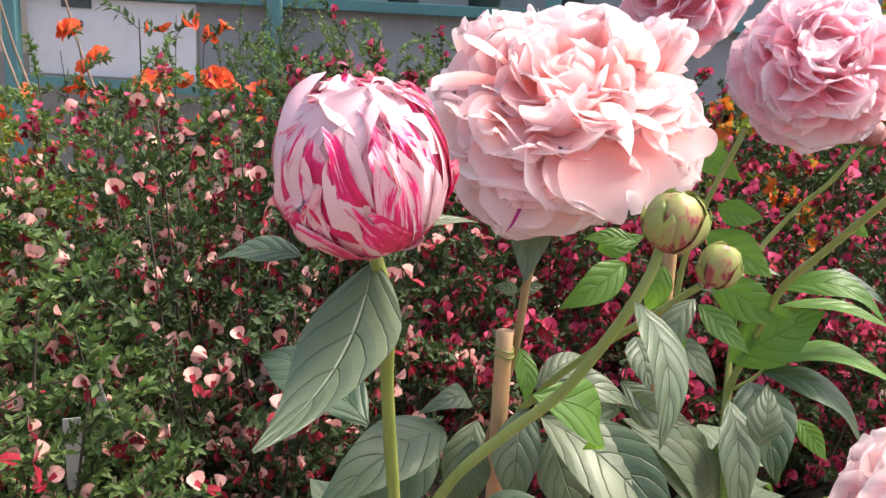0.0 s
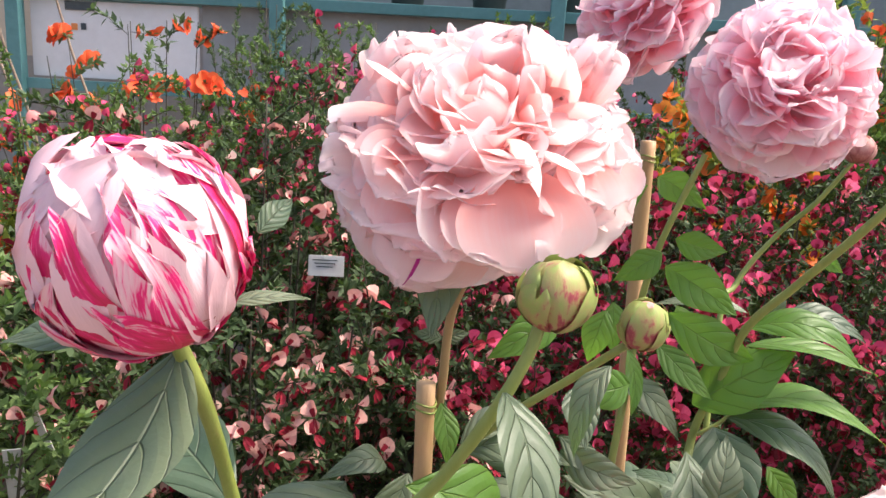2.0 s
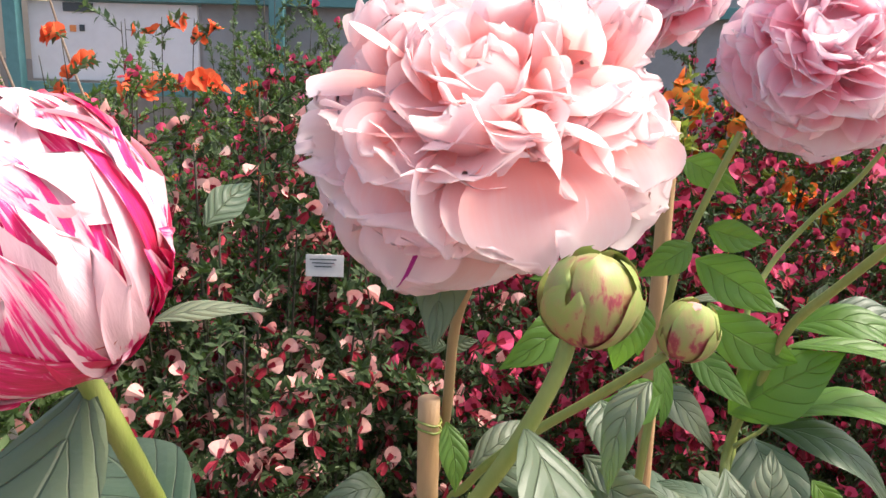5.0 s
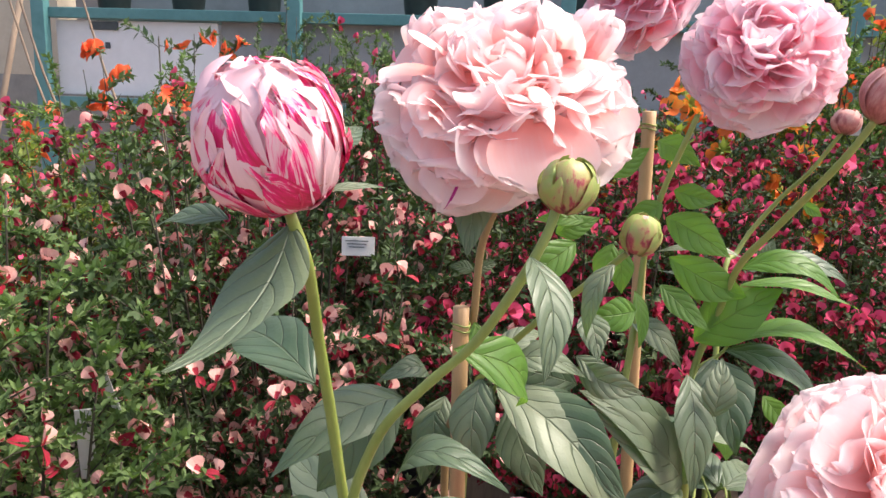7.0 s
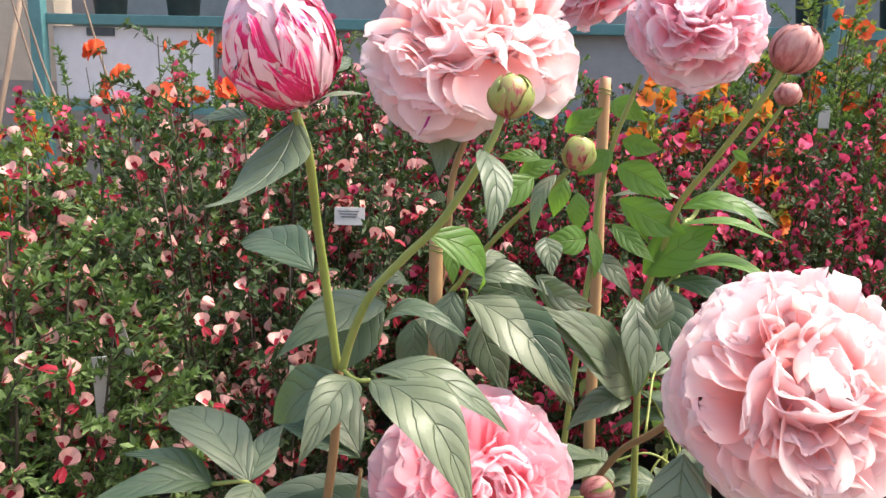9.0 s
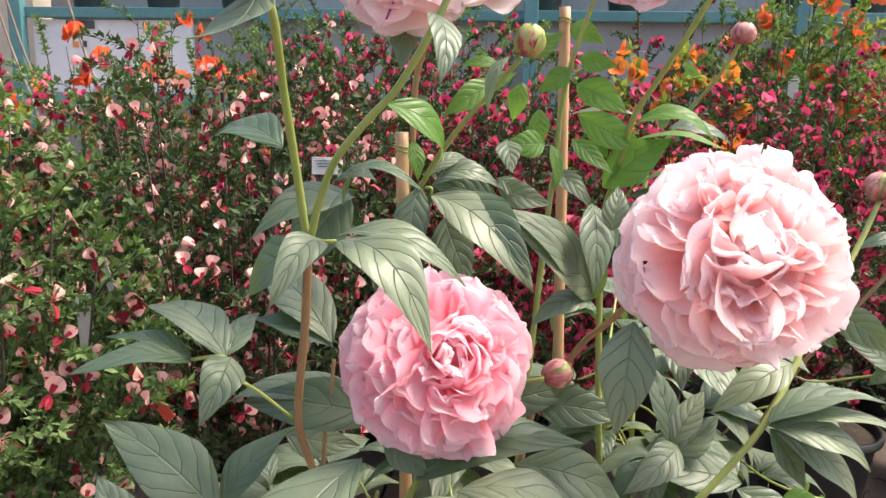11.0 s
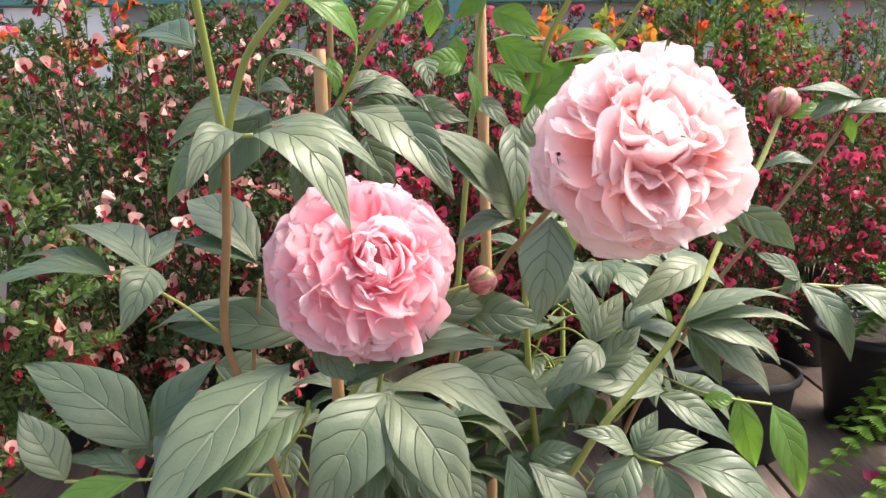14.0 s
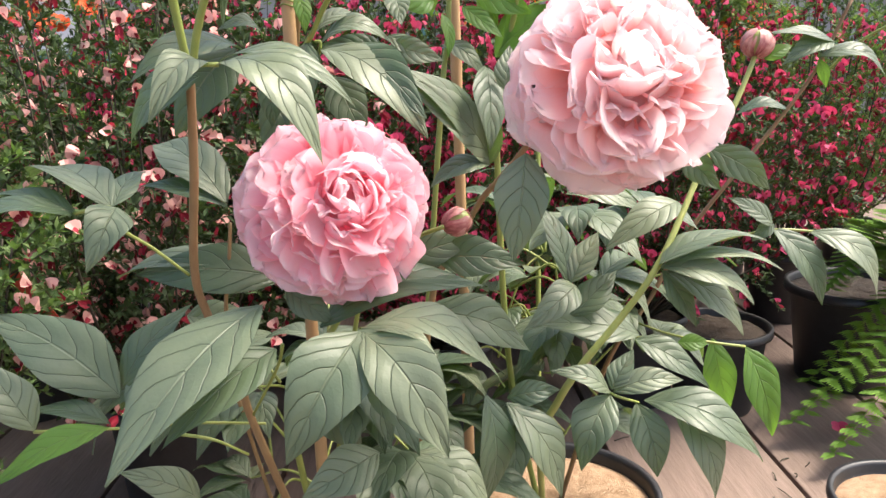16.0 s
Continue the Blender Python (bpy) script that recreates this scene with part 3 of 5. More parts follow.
stem("stem", [(0.066, 0.450, 0.930), (0.054, 0.465, 0.892), (0.050, 0.478, 0.837), (0.039, 0.500, 0.764), (0.031, 0.520, 0.676), (0.05, 0.55, 0.22)], 0.0032, 0.0046, R_, left_plant)
stem("stem", [(0.215, 0.600, 0.98), (0.195, 0.610, 0.916), (0.187, 0.620, 0.864), (0.184, 0.615, 0.812), (0.176, 0.600, 0.753), (0.15, 0.58, 0.45), (0.13, 0.57, 0.22)], 0.0030, 0.0046, G, left_plant)
stem("stem", [(0.310, 0.505, 0.987), (0.296, 0.520, 0.954), (0.271, 0.560, 0.899), (0.255, 0.585, 0.863), (0.247, 0.605, 0.813), (0.235, 0.610, 0.766), (0.231, 0.590, 0.714), (0.25, 0.62, 0.45), (0.30, 0.68, 0.22)], 0.0034, 0.0050, G, right_plant)
stem("stem", [(0.447, 0.900, 0.962), (0.423, 0.920, 0.911), (0.396, 0.940, 0.871), (0.356, 0.940, 0.807), (0.331, 0.900, 0.735), (0.32, 0.80, 0.22)], 0.0034, 0.0050, G, right_plant)
stem("stem", [(0.493, 0.580, 0.788), (0.467, 0.560, 0.742), (0.427, 0.530, 0.687), (0.372, 0.480, 0.605), (0.334, 0.470, 0.554), (0.296, 0.462, 0.511), (0.274, 0.470, 0.468), (0.267, 0.510, 0.409), (0.30, 0.66, 0.22)], 0.0036, 0.0056, G, right_plant)
stem("stem", [(0.624, 0.640, 0.849), (0.591, 0.645, 0.770), (0.536, 0.650, 0.689), (0.463, 0.650, 0.593), (0.417, 0.640, 0.516), (0.368, 0.640, 0.434), (0.33, 0.70, 0.22)], 0.0026, 0.0046, R_, right_plant)
stem("stem", [(0.671, 0.620, 0.827), (0.636, 0.640, 0.802), (0.598, 0.645, 0.763)], 0.0020, 0.0026, G, right_plant)
stem("stem", [(0.275, 0.400, 0.775), (0.225, 0.460, 0.695), (0.203, 0.490, 0.661), (0.179, 0.510, 0.608), (0.156, 0.520, 0.543), (0.13, 0.56, 0.22)], 0.0036, 0.0048, R_, left_plant)
stem("stem", [(-0.010, 0.430, 0.660), (-0.014, 0.430, 0.624), (-0.022, 0.440, 0.576), (-0.023, 0.460, 0.494), (0.02, 0.52, 0.22)], 0.0020, 0.0032, R_, left_plant)
stem("stem", [(0.100, 0.400, 0.660), (0.086, 0.430, 0.596), (0.053, 0.440, 0.532), (0.028, 0.450, 0.463), (0.05, 0.52, 0.22)], 0.0036, 0.0046, G, left_plant)
stem("stem", [(0.166, 0.420, 0.654), (0.145, 0.430, 0.644), (0.121, 0.440, 0.627), (0.094, 0.460, 0.587), (0.06, 0.50, 0.40)], 0.0024, 0.0034, G, left_plant)
for pts, who in (([(-0.030, 0.370, 0.632), (-0.052, 0.360, 0.656), (-0.069, 0.350, 0.673), (-0.073, 0.343, 0.690), (-0.099, 0.345, 0.686)], left_plant),
                 ([(-0.001, 0.410, 0.494), (0.029, 0.380, 0.551), (0.036, 0.370, 0.574)], left_plant),
                 ([(-0.008, 0.420, 0.455), (-0.033, 0.410, 0.475), (-0.062, 0.410, 0.482)], left_plant),
                 ([(0.007, 0.430, 0.479), (-0.042, 0.430, 0.482), (-0.057, 0.430, 0.482)], left_plant),
                 ([(-0.057, 0.430, 0.482), (-0.118, 0.400, 0.494), (-0.177, 0.400, 0.494)], left_plant),
                 ([(0.327, 0.390, 0.504), (0.301, 0.385, 0.516), (0.293, 0.450, 0.510)], right_plant),
                 ([(0.455, 0.650, 0.585), (0.480, 0.640, 0.581), (0.542, 0.620, 0.599), (0.595, 0.620, 0.596)], right_plant),
                 ([(0.400, 0.636, 0.49), (0.407, 0.550, 0.506), (0.437, 0.520, 0.507), (0.478, 0.520, 0.500)], right_plant),
                 ([(-0.002, 0.320, 0.785), (0.011, 0.300, 0.786), (0.020, 0.300, 0.786)], left_plant),
                 ([(0.064, 0.460, 0.805), (0.068, 0.460, 0.799), (0.050, 0.480, 0.746)], left_plant),
                 ([(0.266, 0.610, 0.842), (0.261, 0.610, 0.790), (0.237, 0.605, 0.77)], right_plant)):
    stem("leaf_stalk", pts, 0.0016, 0.0022, G, who, 6)

# leaflets
leaf((0.011, 0.300, 0.786), (-0.011, 0.250, 0.753), 0.023, (0.21, -0.60, 0.77), 0.30)
leaf((0.020, 0.300, 0.786), (0.086, 0.255, 0.727), 0.036, (0.26, -0.60, 0.76), 0.28)
leaf((0.018, 0.310, 0.788), (0.104, 0.300, 0.758), 0.027, (0.28, -0.36, 0.89), 0.22)
leaf((0.005, 0.310, 0.779), (-0.059, 0.360, 0.729), 0.034, (-0.73, -0.59, 0.34), 0.15)
leaf((-0.072, 0.343, 0.690), (-0.165, 0.430, 0.700), 0.045, (0.09, -0.02, 1.00), 0.15)
leaf((-0.071, 0.345, 0.690), (-0.064, 0.400, 0.708), 0.021, (0.07, -0.31, 0.95), 0.10)
leaf((-0.068, 0.343, 0.690), (-0.077, 0.300, 0.654), 0.028, (0.38, -0.64, 0.67), 0.25)
leaf((-0.098, 0.345, 0.686), (-0.171, 0.360, 0.696), 0.021, (0.09, -0.18, 0.98), 0.12)
leaf((-0.098, 0.345, 0.685), (-0.166, 0.300, 0.688), 0.025, (0.18, -0.21, 0.96), 0.12)
leaf((-0.009, 0.420, 0.677), (-0.088, 0.500, 0.719), 0.043, (0.07, -0.41, 0.91), 0.15)
leaf((-0.009, 0.420, 0.674), (-0.083, 0.440, 0.691), 0.028, (0.13, -0.29, 0.95), 0.12)
leaf((0.010, 0.460, 0.609), (-0.111, 0.440, 0.612), 0.044, (0.06, -0.20, 0.98), 0.15)
leaf((0.030, 0.430, 0.611), (-0.094, 0.440, 0.615), 0.045, (-0.03, -0.70, 0.71), 0.12)
leaf((0.029, 0.340, 0.616), (-0.053, 0.230, 0.538), 0.057, (-0.17, -0.48, 0.86), 0.10)
leaf((0.040, 0.320, 0.589), (-0.027, 0.260, 0.545), 0.036, (-0.03, -0.57, 0.82), 0.10)
leaf((-0.120, 0.440, 0.506), (-0.254, 0.500, 0.563), 0.057, (0.05, -0.62, 0.78), 0.10)
leaf((-0.176, 0.400, 0.495), (-0.220, 0.420, 0.550), 0.033, (0.42, -0.69, 0.59), 0.10)
leaf((-0.123, 0.420, 0.489), (-0.194, 0.420, 0.503), 0.026, (0.18, -0.12, 0.98), 0.10)
leaf((-0.107, 0.380, 0.505), (-0.183, 0.340, 0.479), 0.032, (-0.15, -0.33, 0.93), 0.12, backlit)
leaf((-0.122, 0.450, 0.507), (-0.060, 0.480, 0.576), 0.035, (-0.32, -0.73, 0.61), 0.10)
leaf((-0.047, 0.400, 0.425), (-0.106, 0.380, 0.465), 0.028, (0.55, -0.70, 0.46), 0.15)
leaf((0.101, 0.320, 0.600), (0.050, 0.270, 0.525), 0.059, (0.02, -0.84, 0.55), 0.18)
leaf((0.102, 0.320, 0.599), (0.159, 0.270, 0.525), 0.043, (0.05, -0.81, 0.59), 0.22)
leaf((0.100, 0.330, 0.599), (0.202, 0.310, 0.557), 0.040, (0.33, -0.24, 0.91), 0.25)
leaf((0.067, 0.360, 0.591), (0.200, 0.400, 0.607), 0.050, (-0.03, -0.28, 0.96), 0.15)
leaf((0.145, 0.400, 0.587), (0.240, 0.420, 0.541), 0.039, (0.43, -0.71, 0.56), 0.15)
leaf((0.041, 0.370, 0.619), (0.078, 0.360, 0.593), 0.022, (0.11, -0.87, 0.48), 0.10)
leaf((0.098, 0.360, 0.568), (0.164, 0.340, 0.492), 0.039, (0.20, -0.89, 0.41), 0.15)
leaf((0.194, 0.360, 0.530), (0.195, 0.360, 0.437), 0.034, (0.60, -0.80, 0.00), 0.15)
leaf((0.212, 0.370, 0.518), (0.256, 0.360, 0.434), 0.035, (0.55, -0.74, 0.37), 0.18)
leaf((0.214, 0.380, 0.517), (0.258, 0.380, 0.523), 0.019, (-0.08, -0.83, 0.55), 0.20)
leaf((0.108, 0.370, 0.479), (0.048, 0.340, 0.458), 0.036, (0.15, -0.74, 0.65), 0.20)
leaf((0.301, 0.385, 0.516), (0.249, 0.380, 0.540), 0.021, (0.40, -0.53, 0.74), 0.20)
leaf((0.301, 0.385, 0.515), (0.272, 0.360, 0.460), 0.039, (-0.34, -0.78, 0.53), 0.20)
leaf((0.302, 0.385, 0.519), (0.324, 0.400, 0.548), 0.027, (-0.28, -0.76, 0.59), 0.10)
leaf((0.304, 0.385, 0.517), (0.363, 0.385, 0.525), 0.021, (-0.11, -0.67, 0.74), 0.20)
leaf((0.325, 0.390, 0.504), (0.340, 0.370, 0.445), 0.029, (-0.11, -0.95, 0.30), 0.18)
leaf((0.356, 0.390, 0.503), (0.390, 0.370, 0.422), 0.032, (0.31, -0.89, 0.35), 0.22)
leaf((0.332, 0.390, 0.506), (0.429, 0.370, 0.455), 0.040, (0.30, -0.54, 0.79), 0.22)
leaf((0.278, 0.420, 0.600), (0.228, 0.380, 0.575), 0.026, (0.18, -0.68, 0.71), 0.20)
leaf((0.226, 0.370, 0.719), (0.213, 0.345, 0.641), 0.037, (-0.28, -0.90, 0.33), 0.10)
leaf((0.271, 0.420, 0.602), (0.250, 0.450, 0.665), 0.026, (0.43, -0.75, 0.50), 0.10)
leaf((0.273, 0.420, 0.602), (0.301, 0.440, 0.641), 0.022, (-0.19, -0.81, 0.55), 0.10)
leaf((0.375, 0.450, 0.664), (0.302, 0.420, 0.629), 0.031, (-0.16, -0.57, 0.80), 0.15)
leaf((0.367, 0.470, 0.602), (0.471, 0.480, 0.621), 0.037, (-0.17, -0.10, 0.98), 0.15)
leaf((0.368, 0.470, 0.600), (0.490, 0.480, 0.591), 0.023, (0.08, -0.18, 0.98), 0.15)
leaf((0.368, 0.470, 0.599), (0.455, 0.460, 0.565), 0.034, (0.25, -0.52, 0.82), 0.20)
leaf((0.370, 0.470, 0.597), (0.405, 0.470, 0.541), 0.024, (0.29, -0.94, 0.18), 0.10)
leaf((0.373, 0.470, 0.596), (0.452, 0.470, 0.531), 0.037, (0.51, -0.60, 0.62), 0.15)
leaf((0.363, 0.520, 0.512), (0.435, 0.500, 0.465), 0.032, (0.27, -0.67, 0.70), 0.12)
leaf((0.371, 0.530, 0.513), (0.259, 0.520, 0.532), 0.041, (0.18, -0.54, 0.82), 0.12)
leaf((0.546, 0.620, 0.601), (0.602, 0.600, 0.515), 0.038, (0.30, -0.87, 0.40), 0.15)
leaf((0.590, 0.620, 0.596), (0.665, 0.600, 0.520), 0.039, (0.34, -0.77, 0.54), 0.25)
leaf((0.547, 0.620, 0.605), (0.493, 0.620, 0.637), 0.023, (0.29, -0.82, 0.49), 0.10)
leaf((0.548, 0.620, 0.606), (0.524, 0.620, 0.586), 0.023, (-0.36, -0.82, 0.44), 0.10)
leaf((0.443, 0.520, 0.510), (0.467, 0.520, 0.431), 0.030, (-0.13, -0.99, -0.04), 0.10, backlit)
leaf((0.478, 0.520, 0.500), (0.510, 0.510, 0.404), 0.037, (0.22, -0.96, 0.17), 0.12, backlit)
leaf((0.408, 0.520, 0.507), (0.441, 0.520, 0.506), 0.025, (0.02, -0.88, 0.48), 0.10, backlit)
leaf((0.409, 0.480, 0.708), (0.465, 0.470, 0.670), 0.026, (-0.11, -0.99, 0.10), 0.30)
leaf((0.389, 0.490, 0.705), (0.424, 0.480, 0.669), 0.024, (-0.16, -0.98, 0.12), 0.10)
leaf((0.609, 0.640, 0.803), (0.528, 0.630, 0.813), 0.022, (0.17, -0.51, 0.85), 0.10)
leaf((0.608, 0.640, 0.803), (0.542, 0.620, 0.779), 0.026, (-0.07, -0.67, 0.74), 0.15)
leaf((0.503, 0.580, 0.785), (0.531, 0.580, 0.799), 0.014, (-0.16, -0.94, 0.31), 0.10, backlit)
leaf((0.513, 0.660, 0.725), (0.586, 0.660, 0.718), 0.023, (0.08, -0.39, 0.92), 0.25)
leaf((0.593, 0.640, 0.788), (0.666, 0.630, 0.763), 0.028, (0.19, -0.59, 0.79), 0.25)
leaf((0.593, 0.640, 0.785), (0.604, 0.640, 0.754), 0.012, (-0.31, -0.95, -0.11), 0.10, backlit)
leaf((0.068, 0.460, 0.798), (0.155, 0.420, 0.727), 0.043, (0.24, -0.69, 0.68), 0.18)
leaf((0.220, 0.550, 0.689), (0.136, 0.500, 0.773), 0.046, (0.70, -0.64, 0.32), 0.12)
leaf((0.220, 0.550, 0.689), (0.221, 0.540, 0.774), 0.031, (-0.51, -0.86, -0.09), 0.10)
leaf((0.218, 0.550, 0.688), (0.157, 0.500, 0.672), 0.029, (0.09, -0.42, 0.90), 0.15)
leaf((0.029, 0.520, 0.764), (0.015, 0.500, 0.699), 0.029, (0.05, -0.96, 0.28), 0.10)
leaf((0.066, 0.460, 0.797), (0.044, 0.450, 0.770), 0.021, (0.13, -0.96, 0.25), 0.10)
leaf((0.067, 0.480, 0.804), (0.130, 0.480, 0.801), 0.023, (0.05, -0.61, 0.79), 0.35)
leaf((0.125, 0.500, 0.801), (0.172, 0.490, 0.788), 0.022, (-0.16, -0.97, 0.17), 0.20)
leaf((0.284, 0.500, 0.665), (0.360, 0.500, 0.644), 0.028, (0.21, -0.62, 0.76), 0.20)
leaf((0.160, 0.450, 0.621), (0.238, 0.440, 0.614), 0.033, (-0.08, -0.92, 0.39), 0.15)
leaf((0.125, 0.450, 0.614), (0.200, 0.450, 0.638), 0.030, (-0.11, -0.93, 0.36), 0.12)
leaf((0.297, 0.520, 0.539), (0.350, 0.550, 0.576), 0.029, (-0.02, -0.76, 0.65), 0.12)
leaf((-0.073, 0.500, 0.558), (-0.000, 0.500, 0.550), 0.032, (0.05, -0.88, 0.47), 0.10)
leaf((0.056, 0.400, 0.517), (0.092, 0.400, 0.464), 0.033, (0.39, -0.88, 0.26), 0.12)
leaf((0.121, 0.420, 0.473), (0.161, 0.420, 0.504), 0.030, (-0.30, -0.87, 0.40), 0.12)
leaf((-0.011, 0.420, 0.542), (-0.057, 0.420, 0.502), 0.029, (-0.19, -0.96, 0.22), 0.12)
leaf((0.118, 0.500, 0.893), (0.076, 0.480, 0.864), 0.022, (0.26, -0.93, 0.27), 0.12, backlit)
leaf((0.166, 0.520, 0.840), (0.125, 0.500, 0.838), 0.023, (0.43, -0.89, 0.17), 0.15, backlit)
leaf((0.144, 0.500, 0.893), (0.136, 0.500, 0.860), 0.018, (-0.15, -0.99, 0.04), 0.10, backlit)
leaf((0.177, 0.600, 0.835), (0.182, 0.580, 0.792), 0.017, (0.64, -0.67, 0.39), 0.10, backlit)
leaf((0.203, 0.600, 0.865), (0.269, 0.600, 0.834), 0.030, (0.03, -1.00, 0.07), 0.15, backlit)
leaf((0.261, 0.600, 0.858), (0.333, 0.580, 0.843), 0.027, (0.03, -0.53, 0.85), 0.25, backlit)
leaf((0.202, 0.600, 0.920), (0.239, 0.600, 0.913), 0.031, (0.01, -1.00, 0.03), 0.10, backlit)
leaf((0.198, 0.600, 0.841), (0.237, 0.580, 0.809), 0.019, (-0.04, -0.87, 0.50), 0.10, backlit)
leaf((0.123, 0.500, 0.908), (0.089, 0.500, 0.907), 0.012, (-0.01, -0.82, 0.57), 0.10, backlit)
leaf((0.194, 0.600, 0.909), (0.162, 0.600, 0.886), 0.029, (-0.07, -0.99, 0.10), 0.10, backlit)
leaf((0.217, 0.620, 0.847), (0.244, 0.600, 0.858), 0.024, (-0.59, -0.81, -0.05), 0.10, backlit)
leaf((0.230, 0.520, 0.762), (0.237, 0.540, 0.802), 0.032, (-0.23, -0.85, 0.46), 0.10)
leaf((0.049, 0.315, 0.874), (0.081, 0.360, 0.828), 0.026, (0.90, -0.32, 0.30), 0.25, backlit)
leaf((-0.014, 0.265, 0.941), (-0.034, 0.190, 0.904), 0.031, (-0.21, -0.39, 0.90), -0.12)
leaf((-0.024, 0.336, 0.844), (-0.094, 0.400, 0.847), 0.034, (-0.25, -0.32, 0.91), 0.12)
leaf((0.082, 0.285, 0.927), (0.089, 0.250, 0.885), 0.020, (0.54, -0.61, 0.59), 0.15)
leaf((0.128, 0.370, 0.907), (0.116, 0.360, 0.867), 0.016, (-0.75, -0.54, 0.37), 0.15)
leaf((0.055, 0.450, 0.942), (0.048, 0.410, 0.898), 0.025, (-0.02, -0.74, 0.67), 0.15)
leaf((-0.039, 0.262, 0.941), (-0.074, 0.270, 0.935), 0.013, (-0.24, -0.39, 0.89), 0.10)
leaf((-0.005, 0.275, 0.951), (0.021, 0.280, 0.954), 0.007, (-0.03, -0.31, 0.95), 0.10)
leaf((-0.005, 0.310, 0.967), (0.001, 0.330, 0.976), 0.009, (0.56, -0.47, 0.68), 0.10)
leaf((0.049, 0.480, 0.874), (0.032, 0.480, 0.876), 0.014, (0.05, -0.93, 0.37), 0.10)
leaf((0.049, 0.480, 0.874), (0.065, 0.480, 0.879), 0.014, (-0.10, -0.94, 0.34), 0.10)
leaf((0.009, 0.430, 0.798), (-0.057, 0.360, 0.774), 0.035, (0.18, -0.46, 0.87), 0.18)
leaf((0.003, 0.440, 0.800), (-0.045, 0.420, 0.733), 0.045, (-0.08, -0.94, 0.33), 0.12)
leaf((0.023, 0.450, 0.808), (-0.007, 0.420, 0.812), 0.015, (0.51, -0.44, 0.74), 0.30)
leaf((0.058, 0.460, 0.804), (0.056, 0.440, 0.742), 0.028, (-0.12, -0.94, 0.31), 0.12)
leaf((0.087, 0.460, 0.800), (0.154, 0.420, 0.742), 0.038, (-0.02, -0.83, 0.55), 0.15)
leaf((0.215, 0.550, 0.687), (0.128, 0.500, 0.784), 0.050, (0.76, -0.50, 0.42), 0.12)
leaf((0.078, 0.480, 0.776), (0.104, 0.460, 0.720), 0.036, (0.16, -0.91, 0.39), 0.10)
leaf((0.027, 0.460, 0.778), (0.026, 0.450, 0.736), 0.023, (-0.07, -0.97, 0.23), 0.10)
leaf((0.232, 0.610, 0.792), (0.297, 0.600, 0.843), 0.043, (-0.40, -0.85, 0.34), 0.12, backlit)
leaf((0.260, 0.610, 0.789), (0.361, 0.580, 0.785), 0.035, (0.00, -0.14, 0.99), 0.22, backlit)
leaf((0.265, 0.610, 0.842), (0.356, 0.600, 0.830), 0.020, (0.10, -0.24, 0.97), 0.12, backlit)
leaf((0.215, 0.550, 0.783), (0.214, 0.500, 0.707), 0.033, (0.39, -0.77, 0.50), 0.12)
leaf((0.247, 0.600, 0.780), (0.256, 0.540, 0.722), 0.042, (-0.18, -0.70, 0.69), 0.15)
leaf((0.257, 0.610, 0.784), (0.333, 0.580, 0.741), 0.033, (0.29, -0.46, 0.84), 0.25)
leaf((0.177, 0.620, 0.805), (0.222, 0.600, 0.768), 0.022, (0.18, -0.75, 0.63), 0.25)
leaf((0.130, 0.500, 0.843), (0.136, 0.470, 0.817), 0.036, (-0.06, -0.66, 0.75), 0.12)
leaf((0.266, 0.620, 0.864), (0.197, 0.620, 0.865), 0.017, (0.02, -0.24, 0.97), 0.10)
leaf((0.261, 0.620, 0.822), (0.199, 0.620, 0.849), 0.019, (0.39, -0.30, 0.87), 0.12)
leaf((0.202, 0.620, 0.895), (0.252, 0.600, 0.867), 0.029, (-0.19, -0.93, 0.32), 0.20, backlit)
leaf((0.197, 0.660, 0.956), (0.231, 0.640, 0.936), 0.032, (-0.34, -0.89, 0.32), 0.12, backlit)
leaf((0.153, 0.660, 0.924), (0.190, 0.660, 0.949), 0.025, (-0.17, -0.96, 0.24), 0.12, backlit)
leaf((0.107, 0.550, 0.890), (0.140, 0.550, 0.903), 0.017, (-0.12, -0.94, 0.31), 0.12, backlit)
leaf((0.219, 0.640, 0.860), (0.237, 0.620, 0.820), 0.018, (-0.14, -0.91, 0.40), 0.10, backlit)
leaf((0.164, 0.600, 0.870), (0.167, 0.600, 0.832), 0.022, (0.02, -1.00, 0.00), 0.10, backlit)
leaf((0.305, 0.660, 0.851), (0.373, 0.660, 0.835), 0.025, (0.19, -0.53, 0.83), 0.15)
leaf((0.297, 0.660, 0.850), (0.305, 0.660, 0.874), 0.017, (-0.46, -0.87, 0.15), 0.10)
leaf((0.298, 0.620, 0.742), (0.318, 0.600, 0.716), 0.017, (-0.22, -0.85, 0.48), 0.10, backlit)
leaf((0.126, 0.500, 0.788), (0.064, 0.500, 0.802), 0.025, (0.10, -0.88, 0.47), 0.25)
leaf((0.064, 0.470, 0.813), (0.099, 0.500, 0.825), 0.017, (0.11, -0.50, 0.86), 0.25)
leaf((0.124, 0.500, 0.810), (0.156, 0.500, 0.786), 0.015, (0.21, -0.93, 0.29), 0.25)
leaf((0.052, 0.460, 0.843), (0.058, 0.450, 0.811), 0.013, (0.19, -0.93, 0.33), 0.10, backlit)
leaf((0.303, 0.600, 0.914), (0.319, 0.600, 0.904), 0.009, (0.03, -1.00, 0.05), 0.10, backlit)
leaf((0.025, 0.300, 0.809), (0.078, 0.280, 0.822), 0.021, (-0.30, -0.20, 0.93), 0.40)


